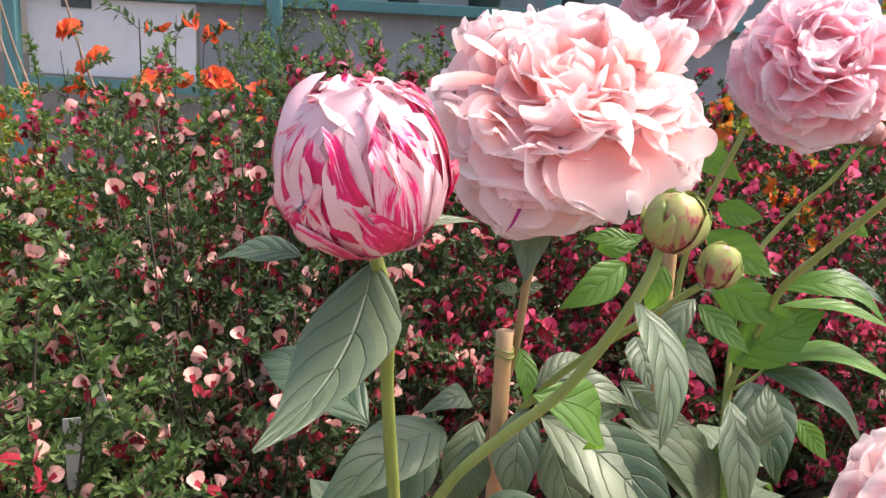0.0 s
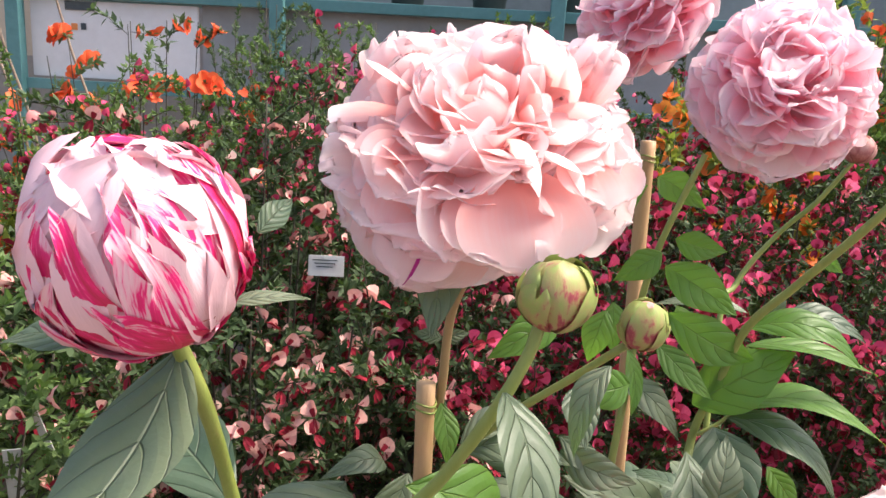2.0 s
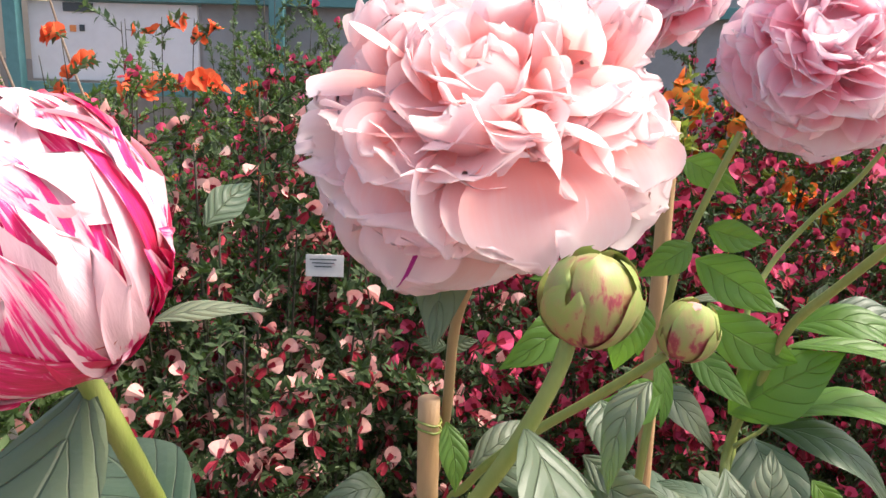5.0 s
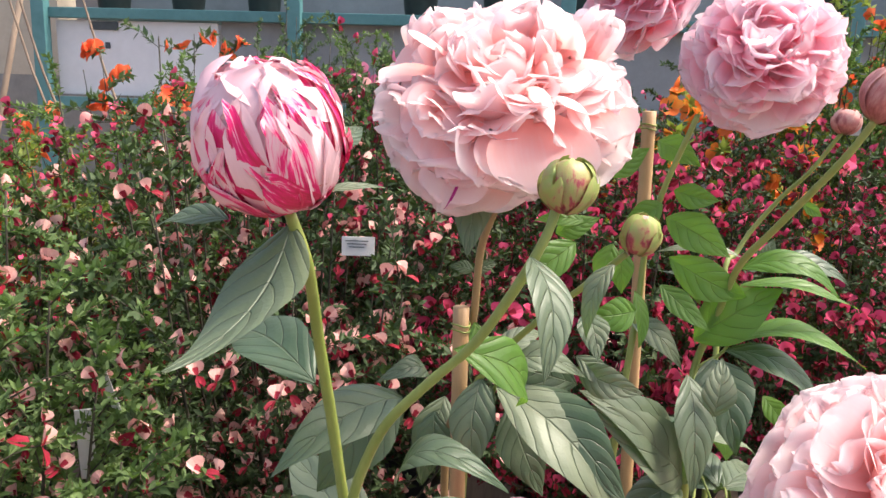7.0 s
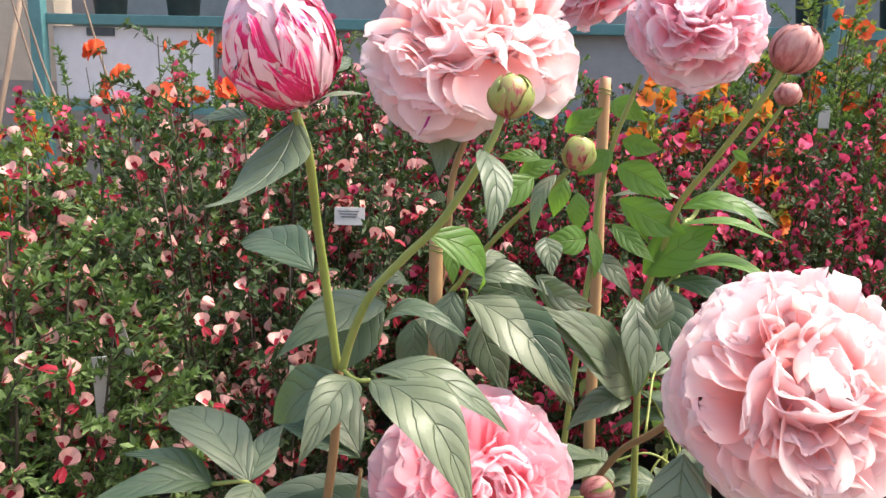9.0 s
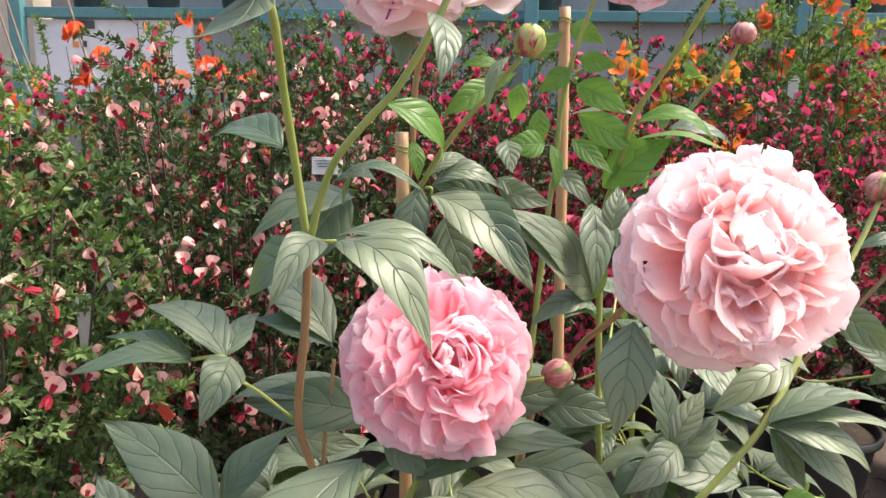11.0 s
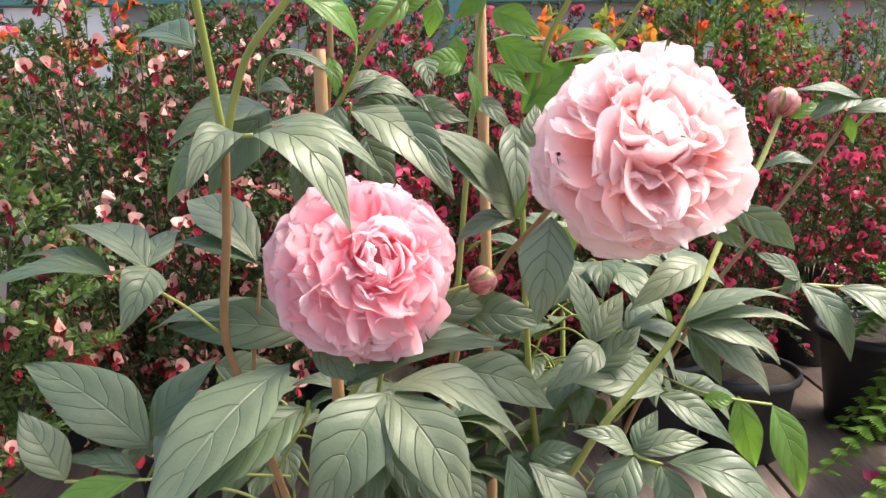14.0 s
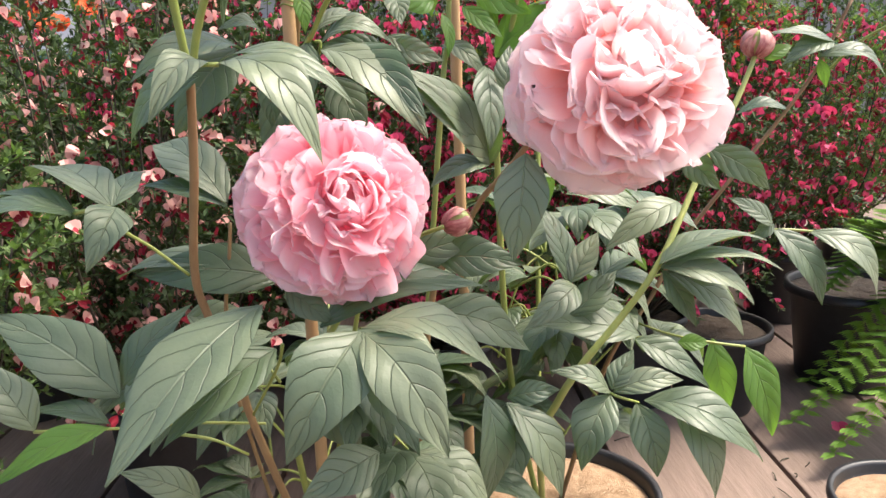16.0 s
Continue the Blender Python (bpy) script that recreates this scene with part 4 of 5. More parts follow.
def compound(at, heading, reach, rise, size, rnd):
    """A leaf of five leaflets on one stalk."""
    a = Vector(at)
    d = Vector((math.cos(heading), math.sin(heading), 0))
    hub = a + d * reach + Vector((0, 0, rise))
    stem("leaf_stalk", [a, a.lerp(hub, 0.5) + Vector((0, 0, 0.02)), hub], 0.0022, 0.0015, green_stem, owner(a), 6)
    for k in (-2, -1, 0, 1, 2):
        turn = heading + 0.55 * k + rnd.uniform(-0.15, 0.15)
        ln = size * (1 - 0.14 * abs(k)) * rnd.uniform(0.85, 1.1)
        e = Vector((math.cos(turn), math.sin(turn), rnd.uniform(-0.75, -0.05)))
        leaf(tuple(hub + e * 0.006), tuple(hub + e.normalized() * ln), ln * rnd.uniform(0.36, 0.46), (e.x * 0.3 + rnd.uniform(-.2, .2), e.y * 0.3 + rnd.uniform(-.2, .2), 1), rnd.uniform(0.1, 0.25))


low_rnd = random.Random(77)
for i in range(24):
    compound((0.05 + low_rnd.uniform(-0.06, 0.06), 0.53 + low_rnd.uniform(-0.03, 0.06), low_rnd.uniform(0.30, 0.52)), 2.39996 * i, low_rnd.uniform(0.04, 0.11), low_rnd.uniform(0.0, 0.08), low_rnd.uniform(0.08, 0.12), low_rnd)
for i in range(26):
    compound((0.32 + low_rnd.uniform(-0.07, 0.07), 0.66 + low_rnd.uniform(-0.04, 0.08), low_rnd.uniform(0.32, 0.62)), 2.39996 * i + 0.4, low_rnd.uniform(0.04, 0.11), low_rnd.uniform(0.0, 0.08), low_rnd.uniform(0.08, 0.12), low_rnd)

# blooms
top_bloom = bloom((0.063, 0.447, 0.993), (-0.02, -0.62, 0.78), 0.078, "pale", 11, left_plant, 0.58, 128, 13, label="pale blush double peony bloom with ragged petals")
hang(top_bloom, (0.050, 0.410, 0.970), (0.035, 0.390, 0.930), (0, -1, 0.35), 0.040, petal_mesh(streaked_petal, 500, -0.1, 0.25, 0.03, 1.0, 1, 0.05))
hang(top_bloom, (0.080, 0.408, 0.984), (0.092, 0.376, 0.944), (0.1, -0.8, 0.6), 0.054, petal_mesh(pale_petal, 501, -0.6, 0.25, 0.05, 1.15, 3, 0.14))
hang(top_bloom, (0.112, 0.430, 0.990), (0.126, 0.402, 0.972), (0.2, -0.5, 0.8), 0.040, petal_mesh(pale_petal, 502, -0.4, 0.25, 0.06, 1.1, 2, 0.12))
bloom((0.262, 0.60, 1.031), (-0.05, -0.80, 0.45), 0.062, "pink", 12, left_plant, 0.9, 128, label="clear pink double peony bloom")
bloom((0.180, 0.70, 1.085), (-0.55, -0.35, 0.55), 0.060, "pink", 13, left_plant, 0.9, 115, label="pink double peony bloom turned aside")
bloom((0.297, 0.375, 0.772), (0.12, -0.82, 0.52), 0.083, "pale", 14, left_plant, 0.85, 130, label="large pale pink double peony bloom")
bloom((0.085, 0.372, 0.681), (0.30, -0.86, 0.36), 0.0725, "rose", 15, left_plant, 0.85, 125, label="rose-pink double peony bloom")

# buds
bud((-0.0165, 0.246, 0.975), (-0.16, -0.42, 0.90), 0.0258, 1.05,
    [(8, 78, 0.50, 0.02, 0.975, striped), (5, 70, 0.42, 0.10, 0.99, striped_pale), (5, 58, 0.36, 0.05, 1.000, striped), (4, 60, 0.34, 0.09, 1.012, striped_pale), (5, 40, 0.30, 0.04, 1.022, striped), (5, 42, 0.30, 0.07, 1.032, striped_pale),
     (4, 22, 0.32, 0.05, 1.042, striped), (5, 12, 0.30, 0.05, 1.050, striped_pale), (5, -8, 0.36, 0.02, 1.058, striped), (4, -14, 0.20, 0.04, 1.064, striped_pale), (5, -34, 0.42, 0.01, 1.070, striped)],
    striped, striped, left_plant, 21, "opening peony bud striped white and magenta", tilt=24, tongues=17)
bud((0.097, 0.300, 0.956), (0.15, -0.1, 1), 0.0120, 1.0, [(4, 60, 0.85, 0.02, 1.0), (4, 20, 0.7, 0.03, 1.05)], sepal, sepal, left_plant, 22, "round green peony bud flushed red", "sepal")
bud((0.144, 0.390, 0.920), (0.1, -0.2, 1), 0.0108, 1.08, [(4, 60, 0.85, 0.02, 1.0), (3, 15, 0.6, 0.03, 1.05)], sepal, rosebud, left_plant, 23, "small green and red peony bud", "sepal")
bud((0.316, 0.505, 0.999), (0.45, -0.25, 1), 0.0185, 1.0, [(6, 66, 0.6, 0.02, 0.98), (5, 35, 0.6, 0.03, 1.04)], rosebud, rosebud, right_plant, 24, "dusky rose peony bud about to open")
bud((0.449, 0.900, 0.972), (0.2, 0, 1), 0.0155, 0.95, [(5, 62, 0.7, 0.02, 1.0), (3, 10, 0.6, 0.03, 1.05)], rosebud, rosebud, right_plant, 25, "small dusky peony bud")
bud((0.497, 0.585, 0.801), (0.2, -0.1, 1), 0.0158, 0.92, [(5, 64, 0.7, 0.02, 1.0), (4, 15, 0.6, 0.03, 1.05)], rosebud, sepal, right_plant, 26, "closed brownish red peony bud")
bud((0.178, 0.428, 0.656), (0.9, -0.2, 0.5), 0.0115, 1.1, [(4, 64, 0.7, 0.02, 1.0), (3, 15, 0.6, 0.03, 1.05)], rosebud, sepal, left_plant, 27, "small red and yellow peony bud")


def stake(base, top, r, label):
    """A bamboo cane with knots and a sawn top."""
    st = empty("bamboo_stake", label, "bamboo cane", "bamboo canes")
    b, t = Vector(base), Vector(top)
    n = 40
    line = [b.lerp(t, i / n) for i in range(n + 1)]
    V, F = tube(line, r * 1.1, r, 12)
    for i in range(n + 1):
        k = 1 + 0.10 * max(0, 1 - abs((i % 11) - 8) / 1.2)
        for q in range(12):
            V[i * 12 + q] = line[i] + (V[i * 12 + q] - line[i]) * k
    raw("cane", V, F, bamboo, st)
    for dz in (0.012, 0.016):
        ring = [t - (t - b).normalized() * dz + Vector((1.12 * r * math.cos(a * 0.524), 1.12 * r * math.sin(a * 0.524), 0.001 * math.sin(a))) for a in range(13)]
        V, F = tube(ring, 0.0007, 0.0007, 5)
        raw("tie", V, F, green_stem, st, label="green plant tie")
    return st


stake((0.050, 0.49, 0.20), (0.042, 0.470, 0.850), 0.0056, "short sawn bamboo cane beside the peony stem")
stake((0.215, 0.73, 0.20), (0.194, 0.700, 0.980), 0.0062, "tall bamboo cane with a green tie")


# ---- pots ----
def pot(centre, r, h, fill, label, mat=None, drop=0.02):
    """A nursery pot: tapered wall with thickness, rolled rim and its filling."""
    p = empty("plant_pot", label, "plant pot", "nursery pots")
    p.location = centre
    prof = [(r * 0.74, 0.0), (r * 0.76, 0.004), (r * 0.95, h * 0.90), (r * 0.96, h * 0.905), (r * 1.05, h * 0.91), (r * 1.06, h * 0.93), (r * 1.05, h), (r * 0.99, h), (r * 0.97, h * 0.97), (r * 0.72, 0.01)]
    n = 40
    V = [(q * math.cos(2 * math.pi * k / n), q * math.sin(2 * math.pi * k / n), z) for q, z in prof for k in range(n)]
    F = [(j * n + k, j * n + (k + 1) % n, (j + 1) * n + (k + 1) % n, (j + 1) * n + k) for j in range(len(prof) - 1) for k in range(n)]
    F += [tuple(range(n))[::-1]]
    raw("wall", V, F, mat or black_plastic, p)
    rnd = random.Random(int(centre[0] * 100))
    V, F = [(0, 0, h - drop + 0.006)], []
    for j in range(1, 9):
        for k in range(n):
            q = r * 0.955 * j / 8
            V.append((q * math.cos(2 * math.pi * k / n), q * math.sin(2 * math.pi * k / n), h - drop + rnd.uniform(0, 0.009) * (j < 8)))
    F += [(0, 1 + k, 1 + (k + 1) % n) for k in range(n)]
    F += [(1 + (j - 1) * n + k, 1 + j * n + k, 1 + j * n + (k + 1) % n, 1 + (j - 1) * n + (k + 1) % n) for j in range(1, 8) for k in range(n)]
    raw("filling", V, F, fill, p)
    return p


pot((0.06, 0.53, 0), 0.125, 0.24, soil, "black plastic nursery pot of dark soil on the deck")
pot((0.33, 0.70, 0), 0.125, 0.24, cork, "black plastic nursery pot topped with cork granules")
pot((0.85, 1.44, 0), 0.115, 0.20, soil, "black nursery pot with a rolled rim on the deck")
pot((0.86, 0.74, 0), 0.115, 0.17, cork, "small black pot filled with tan granules")


# ---- shrubs ----
LEAF_V3 = [(0, 0, 0), (0.20, 0.45, 0.05), (0, 1, 0), (-0.20, 0.45, 0.05)]
LEAF_F3 = [(0, 1, 2), (0, 2, 3)]


def disc(w, h, cup, y0, n=7, tilt=0.0):
    """A rounded petal: fan of n rim points."""
    V = [(0, y0, 0)]
    for i in range(n):
        a = -2.2 + 4.4 * i / (n - 1)
        x, y = w * math.sin(a), h * (0.55 + 0.5 * math.cos(a))
        z = cup * x * x / max(w, 1e-6) + tilt * y
        V.append((x, y0 + y, z))
    return V, [(0, i, i + 1) for i in range(1, n)]


def merge(pieces):
    V, F, MI = [], [], []
    for v, f, mi in pieces:
        o = len(V)
        V += v
        F += [tuple(a + o for a in q) for q in f]
        MI += [mi] * len(f)
    return V, F, MI


def pea_flower():
    """A broom flower: upright rounded standard, two wings and a keel in front."""
    std = disc(0.46, 0.80, 0.80, 0.0, 9)
    wing = [(0, 0, 0.05), (0.22, -0.20, 0.30), (0.26, -0.55, 0.42), (0.08, -0.70, 0.40), (0.03, -0.35, 0.25)]
    wf = [(0, 1, 4), (1, 2, 4), (2, 3, 4)]
    other = [(-x, y, z) for x, y, z in wing]
    keel = [(0, -0.05, 0.1), (0.07, -0.35, 0.32), (0, -0.60, 0.5), (-0.07, -0.35, 0.32)]
    blot = disc(0.26, 0.42, 0.35, 0.02, 6)
    blot = ([(x, y, z + 0.05) for x, y, z in blot[0]], blot[1])
    return merge([(std[0], std[1], 0), (blot[0], blot[1], 1), (wing, wf, 1), (other, [q[::-1] for q in wf], 1), (keel, [(0, 1, 2), (0, 2, 3)], 1)])


def star_flower(n=5):
    """An azalea flower: five broad petals round a throat."""
    ps = []
    for k in range(n):
        v, f = disc(0.42, 0.80, 0.35, 0.06, 7, 0.55)
        a = 2 * math.pi * k / n
        ps.append(([(x * math.cos(a) - y * math.sin(a), x * math.sin(a) + y * math.cos(a), z) for x, y, z in v], f, 0))
    return merge(ps)


PEA, STAR = pea_flower(), star_flower()


def rows34(ms):
    return np.array([[list(r) for r in m][:3] for m in ms])


def shrub(centre, radius, height, seed, leaf_mat, label, category="broom shrub", stems=34, twigs=17, nodes=10, leaf_size=0.015, flower=None, flower_mats=None,
          flower_size=0.016, flower_share=0.25, single=False, z0=0.20, name="broom_shrub", low=0.16, spread=1.0, upright=0.6, group="", flower_from=0.0, trios=6):
    """Stems fan out of one pot; twigs along them carry small leaves and, on the outer part, flowers."""
    rnd = random.Random(seed)
    sh = empty(name, label, category, group)
    c = Vector(centre)
    TV, TF = [], []
    leaves, flowers = [], []

    def add_tube(line, r0, r1, sides=4):
        V, F = tube(line, r0, r1, sides)
        o = len(TV)
        TV.extend(V)
        TF.extend(tuple(a + o for a in f) for f in F)

    for s in range(stems):
        a = s * 2.39996 + rnd.uniform(-0.3, 0.3)
        q = math.sqrt((s + 0.5) / stems) * spread
        end = c + Vector((radius * q * math.cos(a), radius * q * math.sin(a), (height - z0) * (1 - 0.42 * q ** 2.2) * rnd.uniform(0.88, 1.06)))
        mid = c.lerp(end, 0.45) + Vector((radius * 0.30 * q * math.cos(a), radius * 0.30 * q * math.sin(a), 0))
        line = smooth_line([c + Vector((0.02 * math.cos(a), 0.02 * math.sin(a), 0)), mid, end], 5)
        add_tube(line, 0.0035, 0.0012)
        for w in range(twigs):
            f = low + (1 - low) * (w + rnd.random()) / twigs
            k = min(int(f * (len(line) - 1)), len(line) - 2)
            p = line[k].lerp(line[k + 1], f * (len(line) - 1) - k)
            out = (p - c)
            out.z = 0
            out = out.normalized() if out.length > 0.01 else Vector((1, 0, 0))
            d = (Vector((rnd.gauss(0, 1), rnd.gauss(0, 1), rnd.gauss(0, 0.6) + upright)).normalized() + out * 0.5).normalized()
            ln = rnd.uniform(0.5, 1.2) * 0.26 * radius * (1.05 - 0.2 * f) + 0.02
            tip = p + d * ln + Vector((0, 0, 0.15 * ln))
            add_tube([p, p.lerp(tip, 0.5) + Vector((0, 0, 0.01)), tip], 0.0013, 0.0006, 3)
            for j in range(nodes):
                g = (j + 0.7) / nodes
                at = p.lerp(tip, g) + Vector((0, 0, 0.01 * 4 * g * (1 - g)))
                for t in range(trios):
                    o = Vector((rnd.gauss(0, 1), rnd.gauss(0, 1), rnd.gauss(0.25, 0.8))).normalized()
                    leaves.append(frame_matrix(at, (o + d * 0.6), Vector((rnd.gauss(0, .6), rnd.gauss(0, .6), 1)), leaf_size * rnd.uniform(0.7, 1.3)))
                if flower and f > flower_from and rnd.random() < flower_share:
                    o = (Vector((rnd.gauss(0, 1), rnd.gauss(0, 1), rnd.gauss(0.1, 0.5))).normalized() + out * 0.7).normalized()
                    up = Vector((rnd.gauss(0, 0.7), rnd.gauss(0, 0.7), 0.9))
                    if flower is PEA:
                        m = frame_matrix(at + o * 0.008, up, o, flower_size * rnd.uniform(0.75, 1.2))
                    else:
                        m = frame_matrix(at + o * 0.008, o.orthogonal(), (o + Vector((0, 0, 0.4))), flower_size * rnd.uniform(0.7, 1.2))
                    flowers.append(m)
    branches = raw("branchwork", TV, TF, twig, sh)
    branches["kind"] = "stuff"
    foliage = scatter("foliage", LEAF_V3, LEAF_F3, rows34(leaves), leaf_mat, sh)
    if flower and flowers:
        V, F, MI = flower
        rest = flowers
        if single:
            flowers.sort(key=lambda m: (m.translation - Vector((0.1, -0.1, 0.8))).length)
            near, rest = flowers[:290], flowers[290:]
            me = bpy.data.meshes.new("flower")
            me.from_pydata(V, [], F)
            for mt in flower_mats:
                me.materials.append(mt)
            me.polygons.foreach_set("material_index", np.asarray(MI, dtype=np.int32))
            for m in near:
                share("flower", me, sh, m)
        if rest:
            scatter("blossom", V, F, rows34(rest), flower_mats, sh, MI)
    return sh


CREAM, RED = [cream_flower, wine_flower], [crimson_flower, wine_flower]
BG = "broom shrubs behind the peonies"
shrub((-0.62, 0.78, 0.20), 0.34, 0.84, 1, fresh_leaf, "broom shrub with cream-pink and dark red flowers", stems=40, flower=PEA, flower_mats=CREAM, flower_size=0.022, flower_share=0.07, single=True, group=BG)
shrub((-0.30, 1.12, 0.20), 0.40, 0.94, 2, broom_leaf, "dark green broom covered in cream and wine-red flowers", stems=44, flower=PEA, flower_mats=CREAM, flower_size=0.022, flower_share=0.15, single=True, group=BG)
shrub((-0.75, 1.55, 0.20), 0.42, 0.97, 3, fresh_leaf, "tall broom with sparse crimson flowers", stems=44, flower=PEA, flower_mats=RED, flower_size=0.022, flower_share=0.15, group=BG)
shrub((-0.15, 1.70, 0.20), 0.45, 1.10, 4, broom_leaf, "broom with scattered crimson flowers", stems=44, flower=PEA, flower_mats=RED, flower_size=0.022, flower_share=0.20, group=BG)
shrub((0.22, 1.38, 0.20), 0.40, 0.90, 5, broom_leaf, "broom thick with crimson flowers", stems=44, flower=PEA, flower_mats=RED, flower_size=0.022, flower_share=0.36, single=True, group=BG)
shrub((0.68, 1.50, 0.20), 0.40, 0.90, 6, broom_leaf, "broom thick with crimson flowers beside the pots", stems=44, flower=PEA, flower_mats=RED, flower_size=0.022, flower_share=0.25, group=BG)
shrub((1.30, 2.05, 0.20), 0.42, 1.02, 7, fresh_leaf, "green broom with crimson flowers in a black pot", stems=44, flower=PEA, flower_mats=RED, flower_size=0.022, flower_share=0.20, group=BG)
shrub((0.60, 2.10, 0.20), 0.42, 1.08, 8, broom_leaf, "broom with crimson flowers in the back row", stems=40, flower=PEA, flower_mats=RED, flower_size=0.022, flower_share=0.15, group=BG)
shrub((-1.30, 1.75, 0.20), 0.42, 0.84, 9, azalea_leaf, "yellow-green azalea with orange-red flowers", "azalea", stems=30, nodes=5, leaf_size=0.03, flower=STAR, flower_mats=[orange_flower], flower_size=0.035, flower_share=0.08, name="azalea", group="azaleas")
shrub((-0.95, 2.20, 0.20), 0.38, 1.18, 10, needle_leaf, "thin upright azalea with orange flowers at its tips", "azalea", stems=14, twigs=7, nodes=5, leaf_size=0.03, flower=STAR, flower_mats=[orange_flower], flower_size=0.034, flower_share=0.45, name="azalea", group="azaleas", flower_from=0.82)
shrub((-0.45, 2.75, 0.20), 0.35, 1.14, 11, needle_leaf, "orchid-pink rhododendron with round heads", "rhododendron", stems=12, twigs=6, nodes=6, leaf_size=0.05, flower=STAR, flower_mats=[magenta_flower], flower_size=0.045, flower_share=0.6, name="rhododendron", flower_from=0.85)
shrub((0.55, 1.85, 0.20), 0.28, 1.04, 12, azalea_leaf, "azalea with golden orange flowers", "azalea", stems=22, twigs=8, nodes=6, leaf_size=0.03, flower=STAR, flower_mats=[gold_flower], flower_size=0.026, flower_share=0.50, name="azalea", group="azaleas", flower_from=0.70)
shrub((1.15, 2.55, 0.20), 0.40, 1.32, 13, azalea_leaf, "tall azalea with dull orange flowers", "azalea", stems=26, twigs=11, nodes=6, leaf_size=0.035, flower=STAR, flower_mats=[orange_flower], flower_size=0.035, flower_share=0.16, name="azalea", group="azaleas", flower_from=0.75)
shrub((-0.75, 2.70, 0.20), 0.30, 1.22, 14, needle_leaf, "upright grey-green shrub with fine leaves", "shrub", stems=16, twigs=14, nodes=9, leaf_size=0.016, name="upright_shrub", upright=1.4, spread=0.7)
shrub((1.75, 2.45, 0.20), 0.40, 1.15, 15, needle_leaf, "upright green shrub with fine leaves", "shrub", stems=26, twigs=14, nodes=9, leaf_size=0.016, name="upright_shrub", upright=1.4, spread=0.8)
shrub((-0.40, 2.25, 0.20), 0.42, 1.16, 31, fresh_leaf, "tall light green broom with few flowers", stems=36, flower=PEA, flower_mats=RED, flower_size=0.022, flower_share=0.03, group=BG)
shrub((0.10, 2.45, 0.20), 0.40, 1.22, 32, fresh_leaf, "light green broom with few crimson flowers", stems=34, flower=PEA, flower_mats=RED, flower_size=0.022, flower_share=0.05, group=BG)
shrub((0.95, 2.25, 0.20), 0.32, 1.22, 33, fresh_leaf, "upright light green shrub with feathery leaves", "shrub", stems=26, twigs=14, nodes=10, leaf_size=0.017, name="upright_shrub", upright=1.2, spread=0.8)
shrub((1.35, 2.60, 0.20), 0.34, 1.12, 34, fresh_leaf, "upright light green shrub with feathery leaves", "shrub", stems=26, twigs=14, nodes=10, leaf_size=0.017, name="upright_shrub", upright=1.2, spread=0.8)
for x, y in ((0.95, 2.25), (1.35, 2.60), (-0.40, 2.25), (0.10, 2.45), (-0.62, 0.78), (-0.30, 1.12), (-0.75, 1.55), (-0.15, 1.70), (0.22, 1.38), (0.68, 1.50), (1.30, 2.05), (0.60, 2.10), (-0.95, 2.20), (-0.45, 2.75), (1.15, 2.55), (-0.75, 2.70), (1.75, 2.45), (0.55, 1.85)):
    pot((x, y, 0.0 if y < 3 else 0), 0.11, 0.22, soil, "black plastic nursery pot under a shrub")
pot((-1.30, 1.75, 0), 0.14, 0.22, soil, "brown clay pot under an azalea", terracotta)


# ---- bench at the back ----
bench = empty("display_bench", "teal-painted display bench with grey sheets behind black pots", "bench")
for z, name in ((1.335, "rail"), (0.86, "rail")):
    part(name, box_bm(6.2, 0.06, 0.055, (0.55, 4.10, z)), teal, bench)
for x in (-2.53, -1.12, 0.30, 1.70, 3.0):
    part("post", box_bm(0.075, 0.06, 2.1, (x, 4.06, 0.93), 0.006), teal, bench)
part("shelf", box_bm(6.1, 0.55, 0.03, (0.55, 4.40, 1.345)), teal, bench)
part("grey_sheet", box_bm(4.7, 0.012, 0.5, (0.8, 4.15, 1.08)), grey_cloth, bench, "grey fabric sheet")
part("back_sheet", box_bm(6.1, 0.012, 0.9, (0.55, 4.66, 1.82)), grey_cloth, bench, "grey fabric sheet")
sign = empty("notice_board", "white notice board with a dark slot and two small marks", "notice board")
part("panel", box_bm(0.92, 0.02, 0.40, (-2.02, 4.125, 1.10)), white_board, sign)
part("slot", box_bm(0.16, 0.012, 0.045, (-2.20, 4.110, 1.272), 0.002), dark_ink, sign)
part("mark", box_bm(0.034, 0.006, 0.034, (-2.235, 4.112, 1.165), 0.002), orange_ink, sign, "round orange mark")
part("mark", box_bm(0.028, 0.006, 0.034, (-2.185, 4.112, 1.168), 0.002), dark_ink, sign, "small dark square mark")
for i in range(12):
    if i in (3, 8):
        continue
    pot((-2.25 + 0.44 * i, 4.33, 1.362), 0.11, 0.22, soil, "black nursery pot standing on the bench shelf")
wall = raw("wall_back", *(lambda b: ([tuple(v.co) for v in b.verts], [tuple(v.index for v in f.verts) for f in b.faces]))(box_bm(16, 0.2, 3.2, (1, 6.2, 1.5), 0)), grey_cloth, smooth=False)
tagged(wall, "plain grey wall behind the benches", "wall", kind="structure")
hut = raw("wall_left", *(lambda b: ([tuple(v.co) for v in b.verts], [tuple(v.index for v in f.verts) for f in b.faces]))(box_bm(2.0, 0.2, 1.9, (-3.70, 4.6, 1.95), 0)), beige_wall, smooth=False)
tagged(hut, "beige rendered wall beside the bench", "wall", kind="structure")


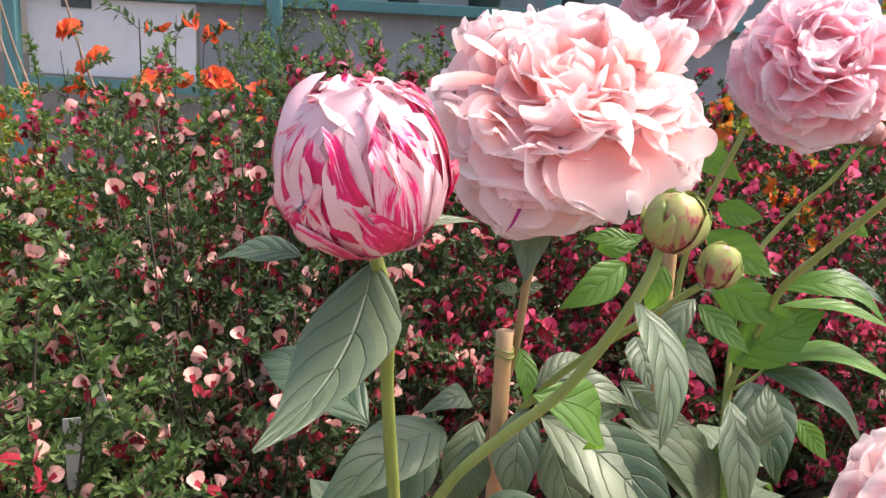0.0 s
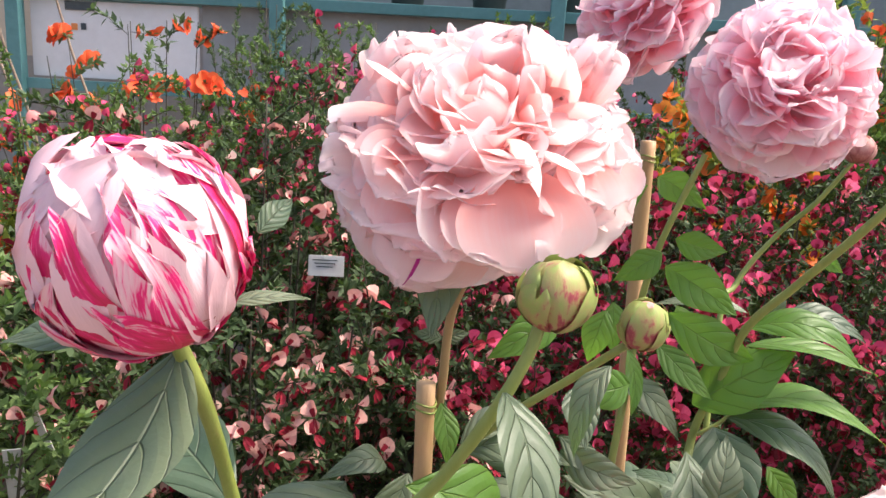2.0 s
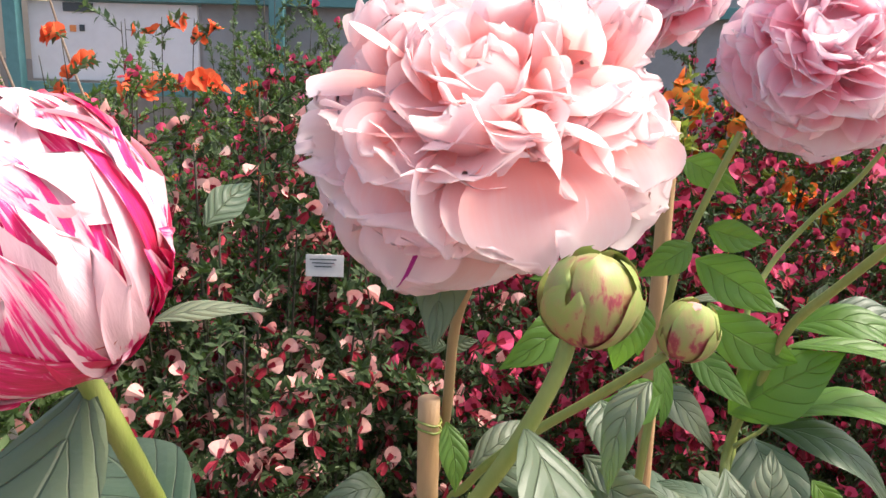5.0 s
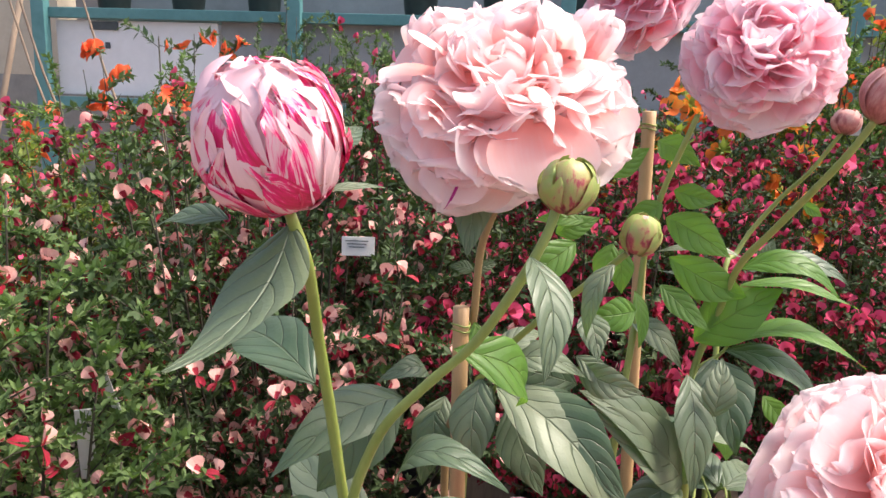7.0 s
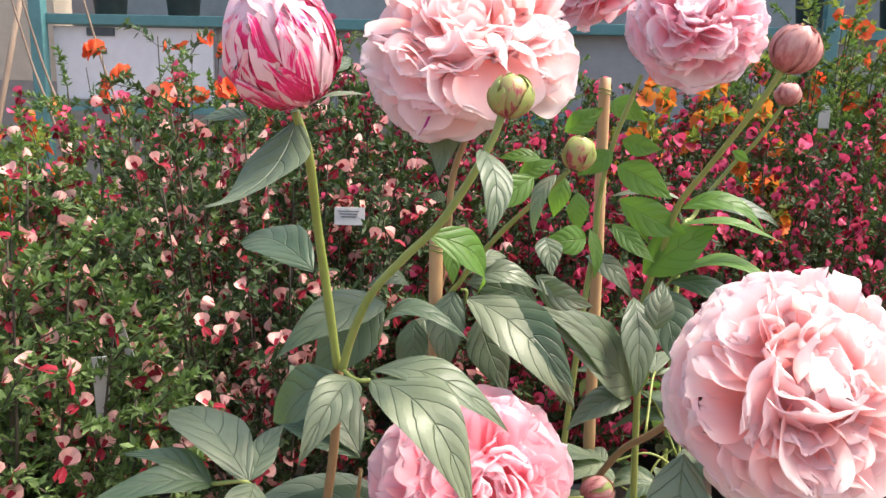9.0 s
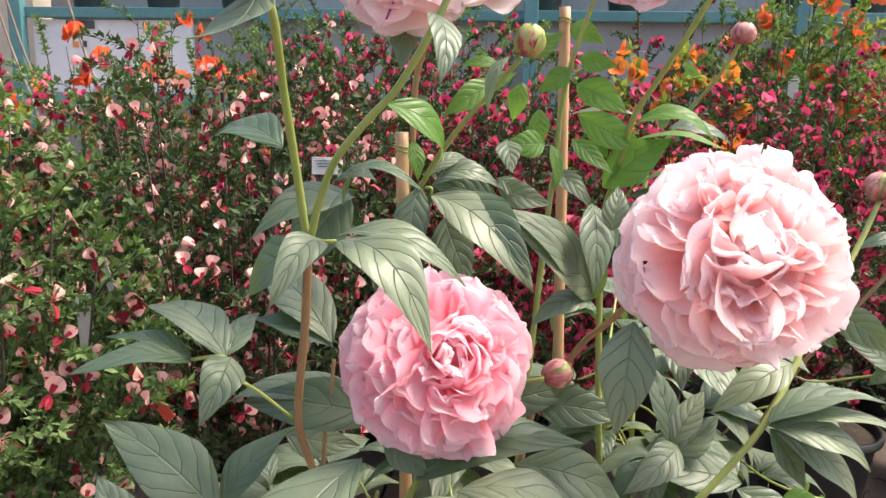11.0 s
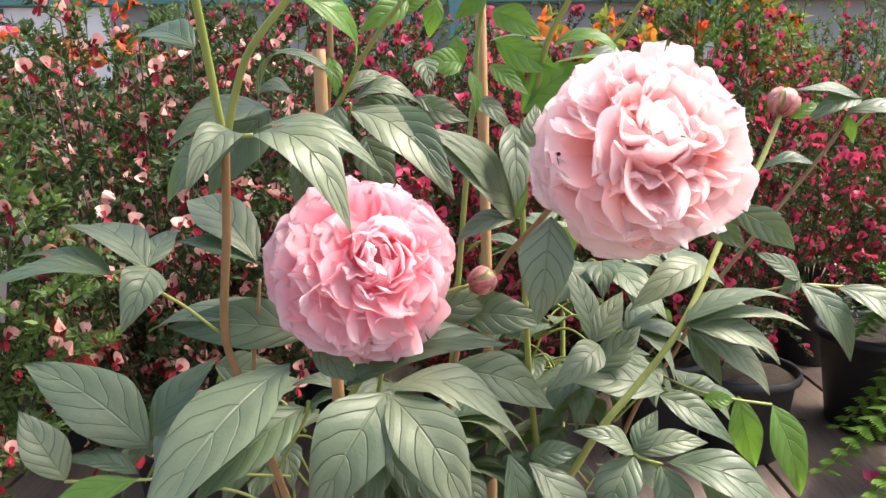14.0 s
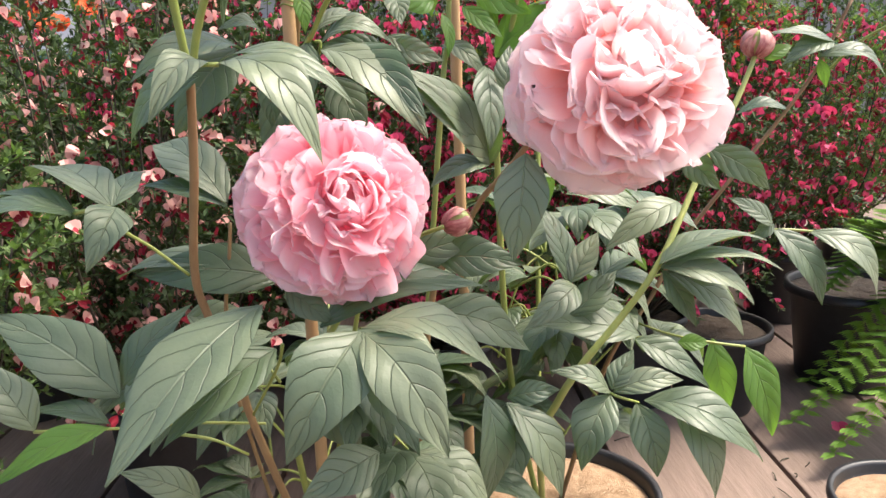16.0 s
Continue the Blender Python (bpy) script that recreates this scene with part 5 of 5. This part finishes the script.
pole = empty("wooden_pole", "thin pale wooden pole leaning against the bench", "pole")
V, F = tube([Vector((-2.66, 3.55, 0.0)), Vector((-2.55, 3.57, 0.5)), Vector((-2.46, 3.6, 0.9)), Vector((-2.30, 3.65, 1.6))], 0.016, 0.014, 10)
raw("shaft", V, F, pole_wood, pole)
for x, y in ((-1.28, 2.3), (-1.10, 2.35), (-1.38, 2.4)):
    cane = empty("bare_stem", "bare brown azalea stem without leaves", "stem", "bare stems")
    V, F = tube(smooth_line([(x, y, 0.0), (x - 0.05, y, 0.7), (x - 0.16, y + 0.02, 1.05), (x - 0.22, y, 1.32)]), 0.006, 0.003, 6)
    raw("stalk", V, F, pole_wood, cane)
shrub((-1.02, 1.30, 0.20), 0.20, 0.84, 21, azalea_leaf, "yellow-green azalea with red-orange flowers beside the broom", "azalea", stems=14, twigs=8, nodes=6, leaf_size=0.035, flower=STAR, flower_mats=[orange_flower], flower_size=0.034, flower_share=0.22, name="azalea", group="azaleas", flower_from=0.6)
pot((-1.02, 1.30, 0), 0.12, 0.22, soil, "brown clay pot under a small azalea", terracotta)


# ---- labels and loose things ----
def tag(at, yaw, tilt, w, h, label, bars=3):
    tg = empty("plant_label", label, "plant label", "plant labels")
    tg.matrix_basis = pose(*at, tilt, 0, yaw)
    part("card", box_bm(w, 0.0012, h, (0, 0, h / 2), 0.0004), pale_card, tg)
    for k in range(bars):
        part("print", box_bm(w * (0.7 - 0.12 * k), 0.0006, h * 0.05, (-0.04 * w, -0.0012, h * (0.78 - 0.16 * k)), 0), dark_ink, tg, "dark illegible line of print")
    return tg


tag((-0.139, 1.0, 0.762), 6, -6, 0.046, 0.027, "white plastic plant label on a string")
tag((-0.41, 0.76, 0.53), 25, 14, 0.018, 0.10, "white plastic plant label stuck in the pot", 1)
tag((-0.36, 0.74, 0.63), -20, 18, 0.014, 0.07, "white plastic plant label among broom twigs", 1)
tag((1.02, 2.25, 0.90), 10, 0, 0.035, 0.07, "pale card label hanging in the azalea", 1)
strip = empty("red_strip", "bright red plastic label strip in a pot", "plant label")
part("strip_body", box_bm(0.014, 0.0015, 0.11, (0, 0, 0.055), 0.0005), red_plastic, strip)
strip.matrix_basis = pose(-0.285, 0.72, 0.47, 10, -28, 10)


def frond(base, tip, sag, plant):
    """A fern frond: midrib with paired tapering leaflets, toothed by small lobes."""
    b, t = Vector(base), Vector(tip)
    line = smooth_line([b, b.lerp(t, 0.5) + Vector((0, 0, sag)), t], 10)
    V, F = tube(line, 0.0022, 0.0006, 5)
    rib = raw("frond", V, F, green_stem, plant)
    ms = []
    n = len(line)
    side = (t - b).cross(Vector((0, 0, 1))).normalized()
    for i in range(2, n):
        f = i / n
        ln = 0.085 * math.sin(math.pi * min(1, 0.12 + 0.95 * f)) ** 0.8 * (1.05 - 0.5 * f) + 0.006
        d = (line[min(i + 1, n - 1)] - line[i - 1]).normalized()
        for sg in (-1, 1):
            axis = (side * sg + d * 0.45 + Vector((0, 0, -0.15))).normalized()
            steps = max(3, int(ln / 0.006))
            for k in range(steps):
                at = line[i] + axis * (ln * k / steps)
                for s2 in (-1, 1):
                    o = (axis * 0.5 + axis.cross(Vector((0, 0, 1))) * s2).normalized()
                    ms.append(frame_matrix(at, o, (0, 0, 1), 0.036 * (1 - 0.6 * k / steps)))
    scatter("frond_blade", LEAF_V3, LEAF_F3, rows34(ms), fern_leaf, rib)


fern = empty("fern", "green fern with arching toothed fronds in a black pot", "fern")
for base_, tip_, sag in (((1.42, 1.30, 0.22), (0.93, 1.22, 0.06), 0.10), ((1.42, 1.28, 0.22), (0.95, 1.10, 0.05), 0.10), ((1.40, 1.34, 0.24), (1.05, 1.38, 0.08), 0.12), ((1.42, 1.25, 0.22), (1.08, 0.98, 0.05), 0.12),
                         ((1.30, 1.45, 0.26), (1.06, 1.34, 0.46), 0.06), ((1.32, 1.45, 0.26), (1.14, 1.28, 0.48), 0.08), ((1.30, 1.46, 0.26), (1.06, 1.36, 0.30), 0.10), ((1.32, 1.44, 0.26), (1.22, 1.22, 0.36), 0.10)):
    frond(base_, tip_, sag, fern)
pot((1.24, 1.56, 0), 0.15, 0.25, soil, "large black nursery pot holding a fern")
rnd = random.Random(5)
V, F, MI = STAR
fallen = raw("fallen_flower", V, F, crimson_flower, None)
tagged(fallen, "fallen crimson flower lying on the deck boards", "flower")
fallen.matrix_basis = pose(1.06, 1.26, 0.008, 8, -6, 30) @ Matrix.Scale(0.026, 4)
for i in range(26):
    a = Vector((rnd.uniform(0.55, 1.25), rnd.uniform(0.9, 1.7), 0.002))
    d = Vector((rnd.uniform(-1, 1), rnd.uniform(-1, 1), 0)).normalized() * rnd.uniform(0.015, 0.05)
    V, F = tube(smooth_line([a, a + d * 0.5 + Vector((0, 0, 0.003)), a + d + Vector((rnd.uniform(-.01, .01), 0, 0))], 3), 0.0016, 0.0008, 5)
    tagged(raw("twig", V, F, twig), "dry brown twig lying on the deck boards", "twig", "fallen twigs")
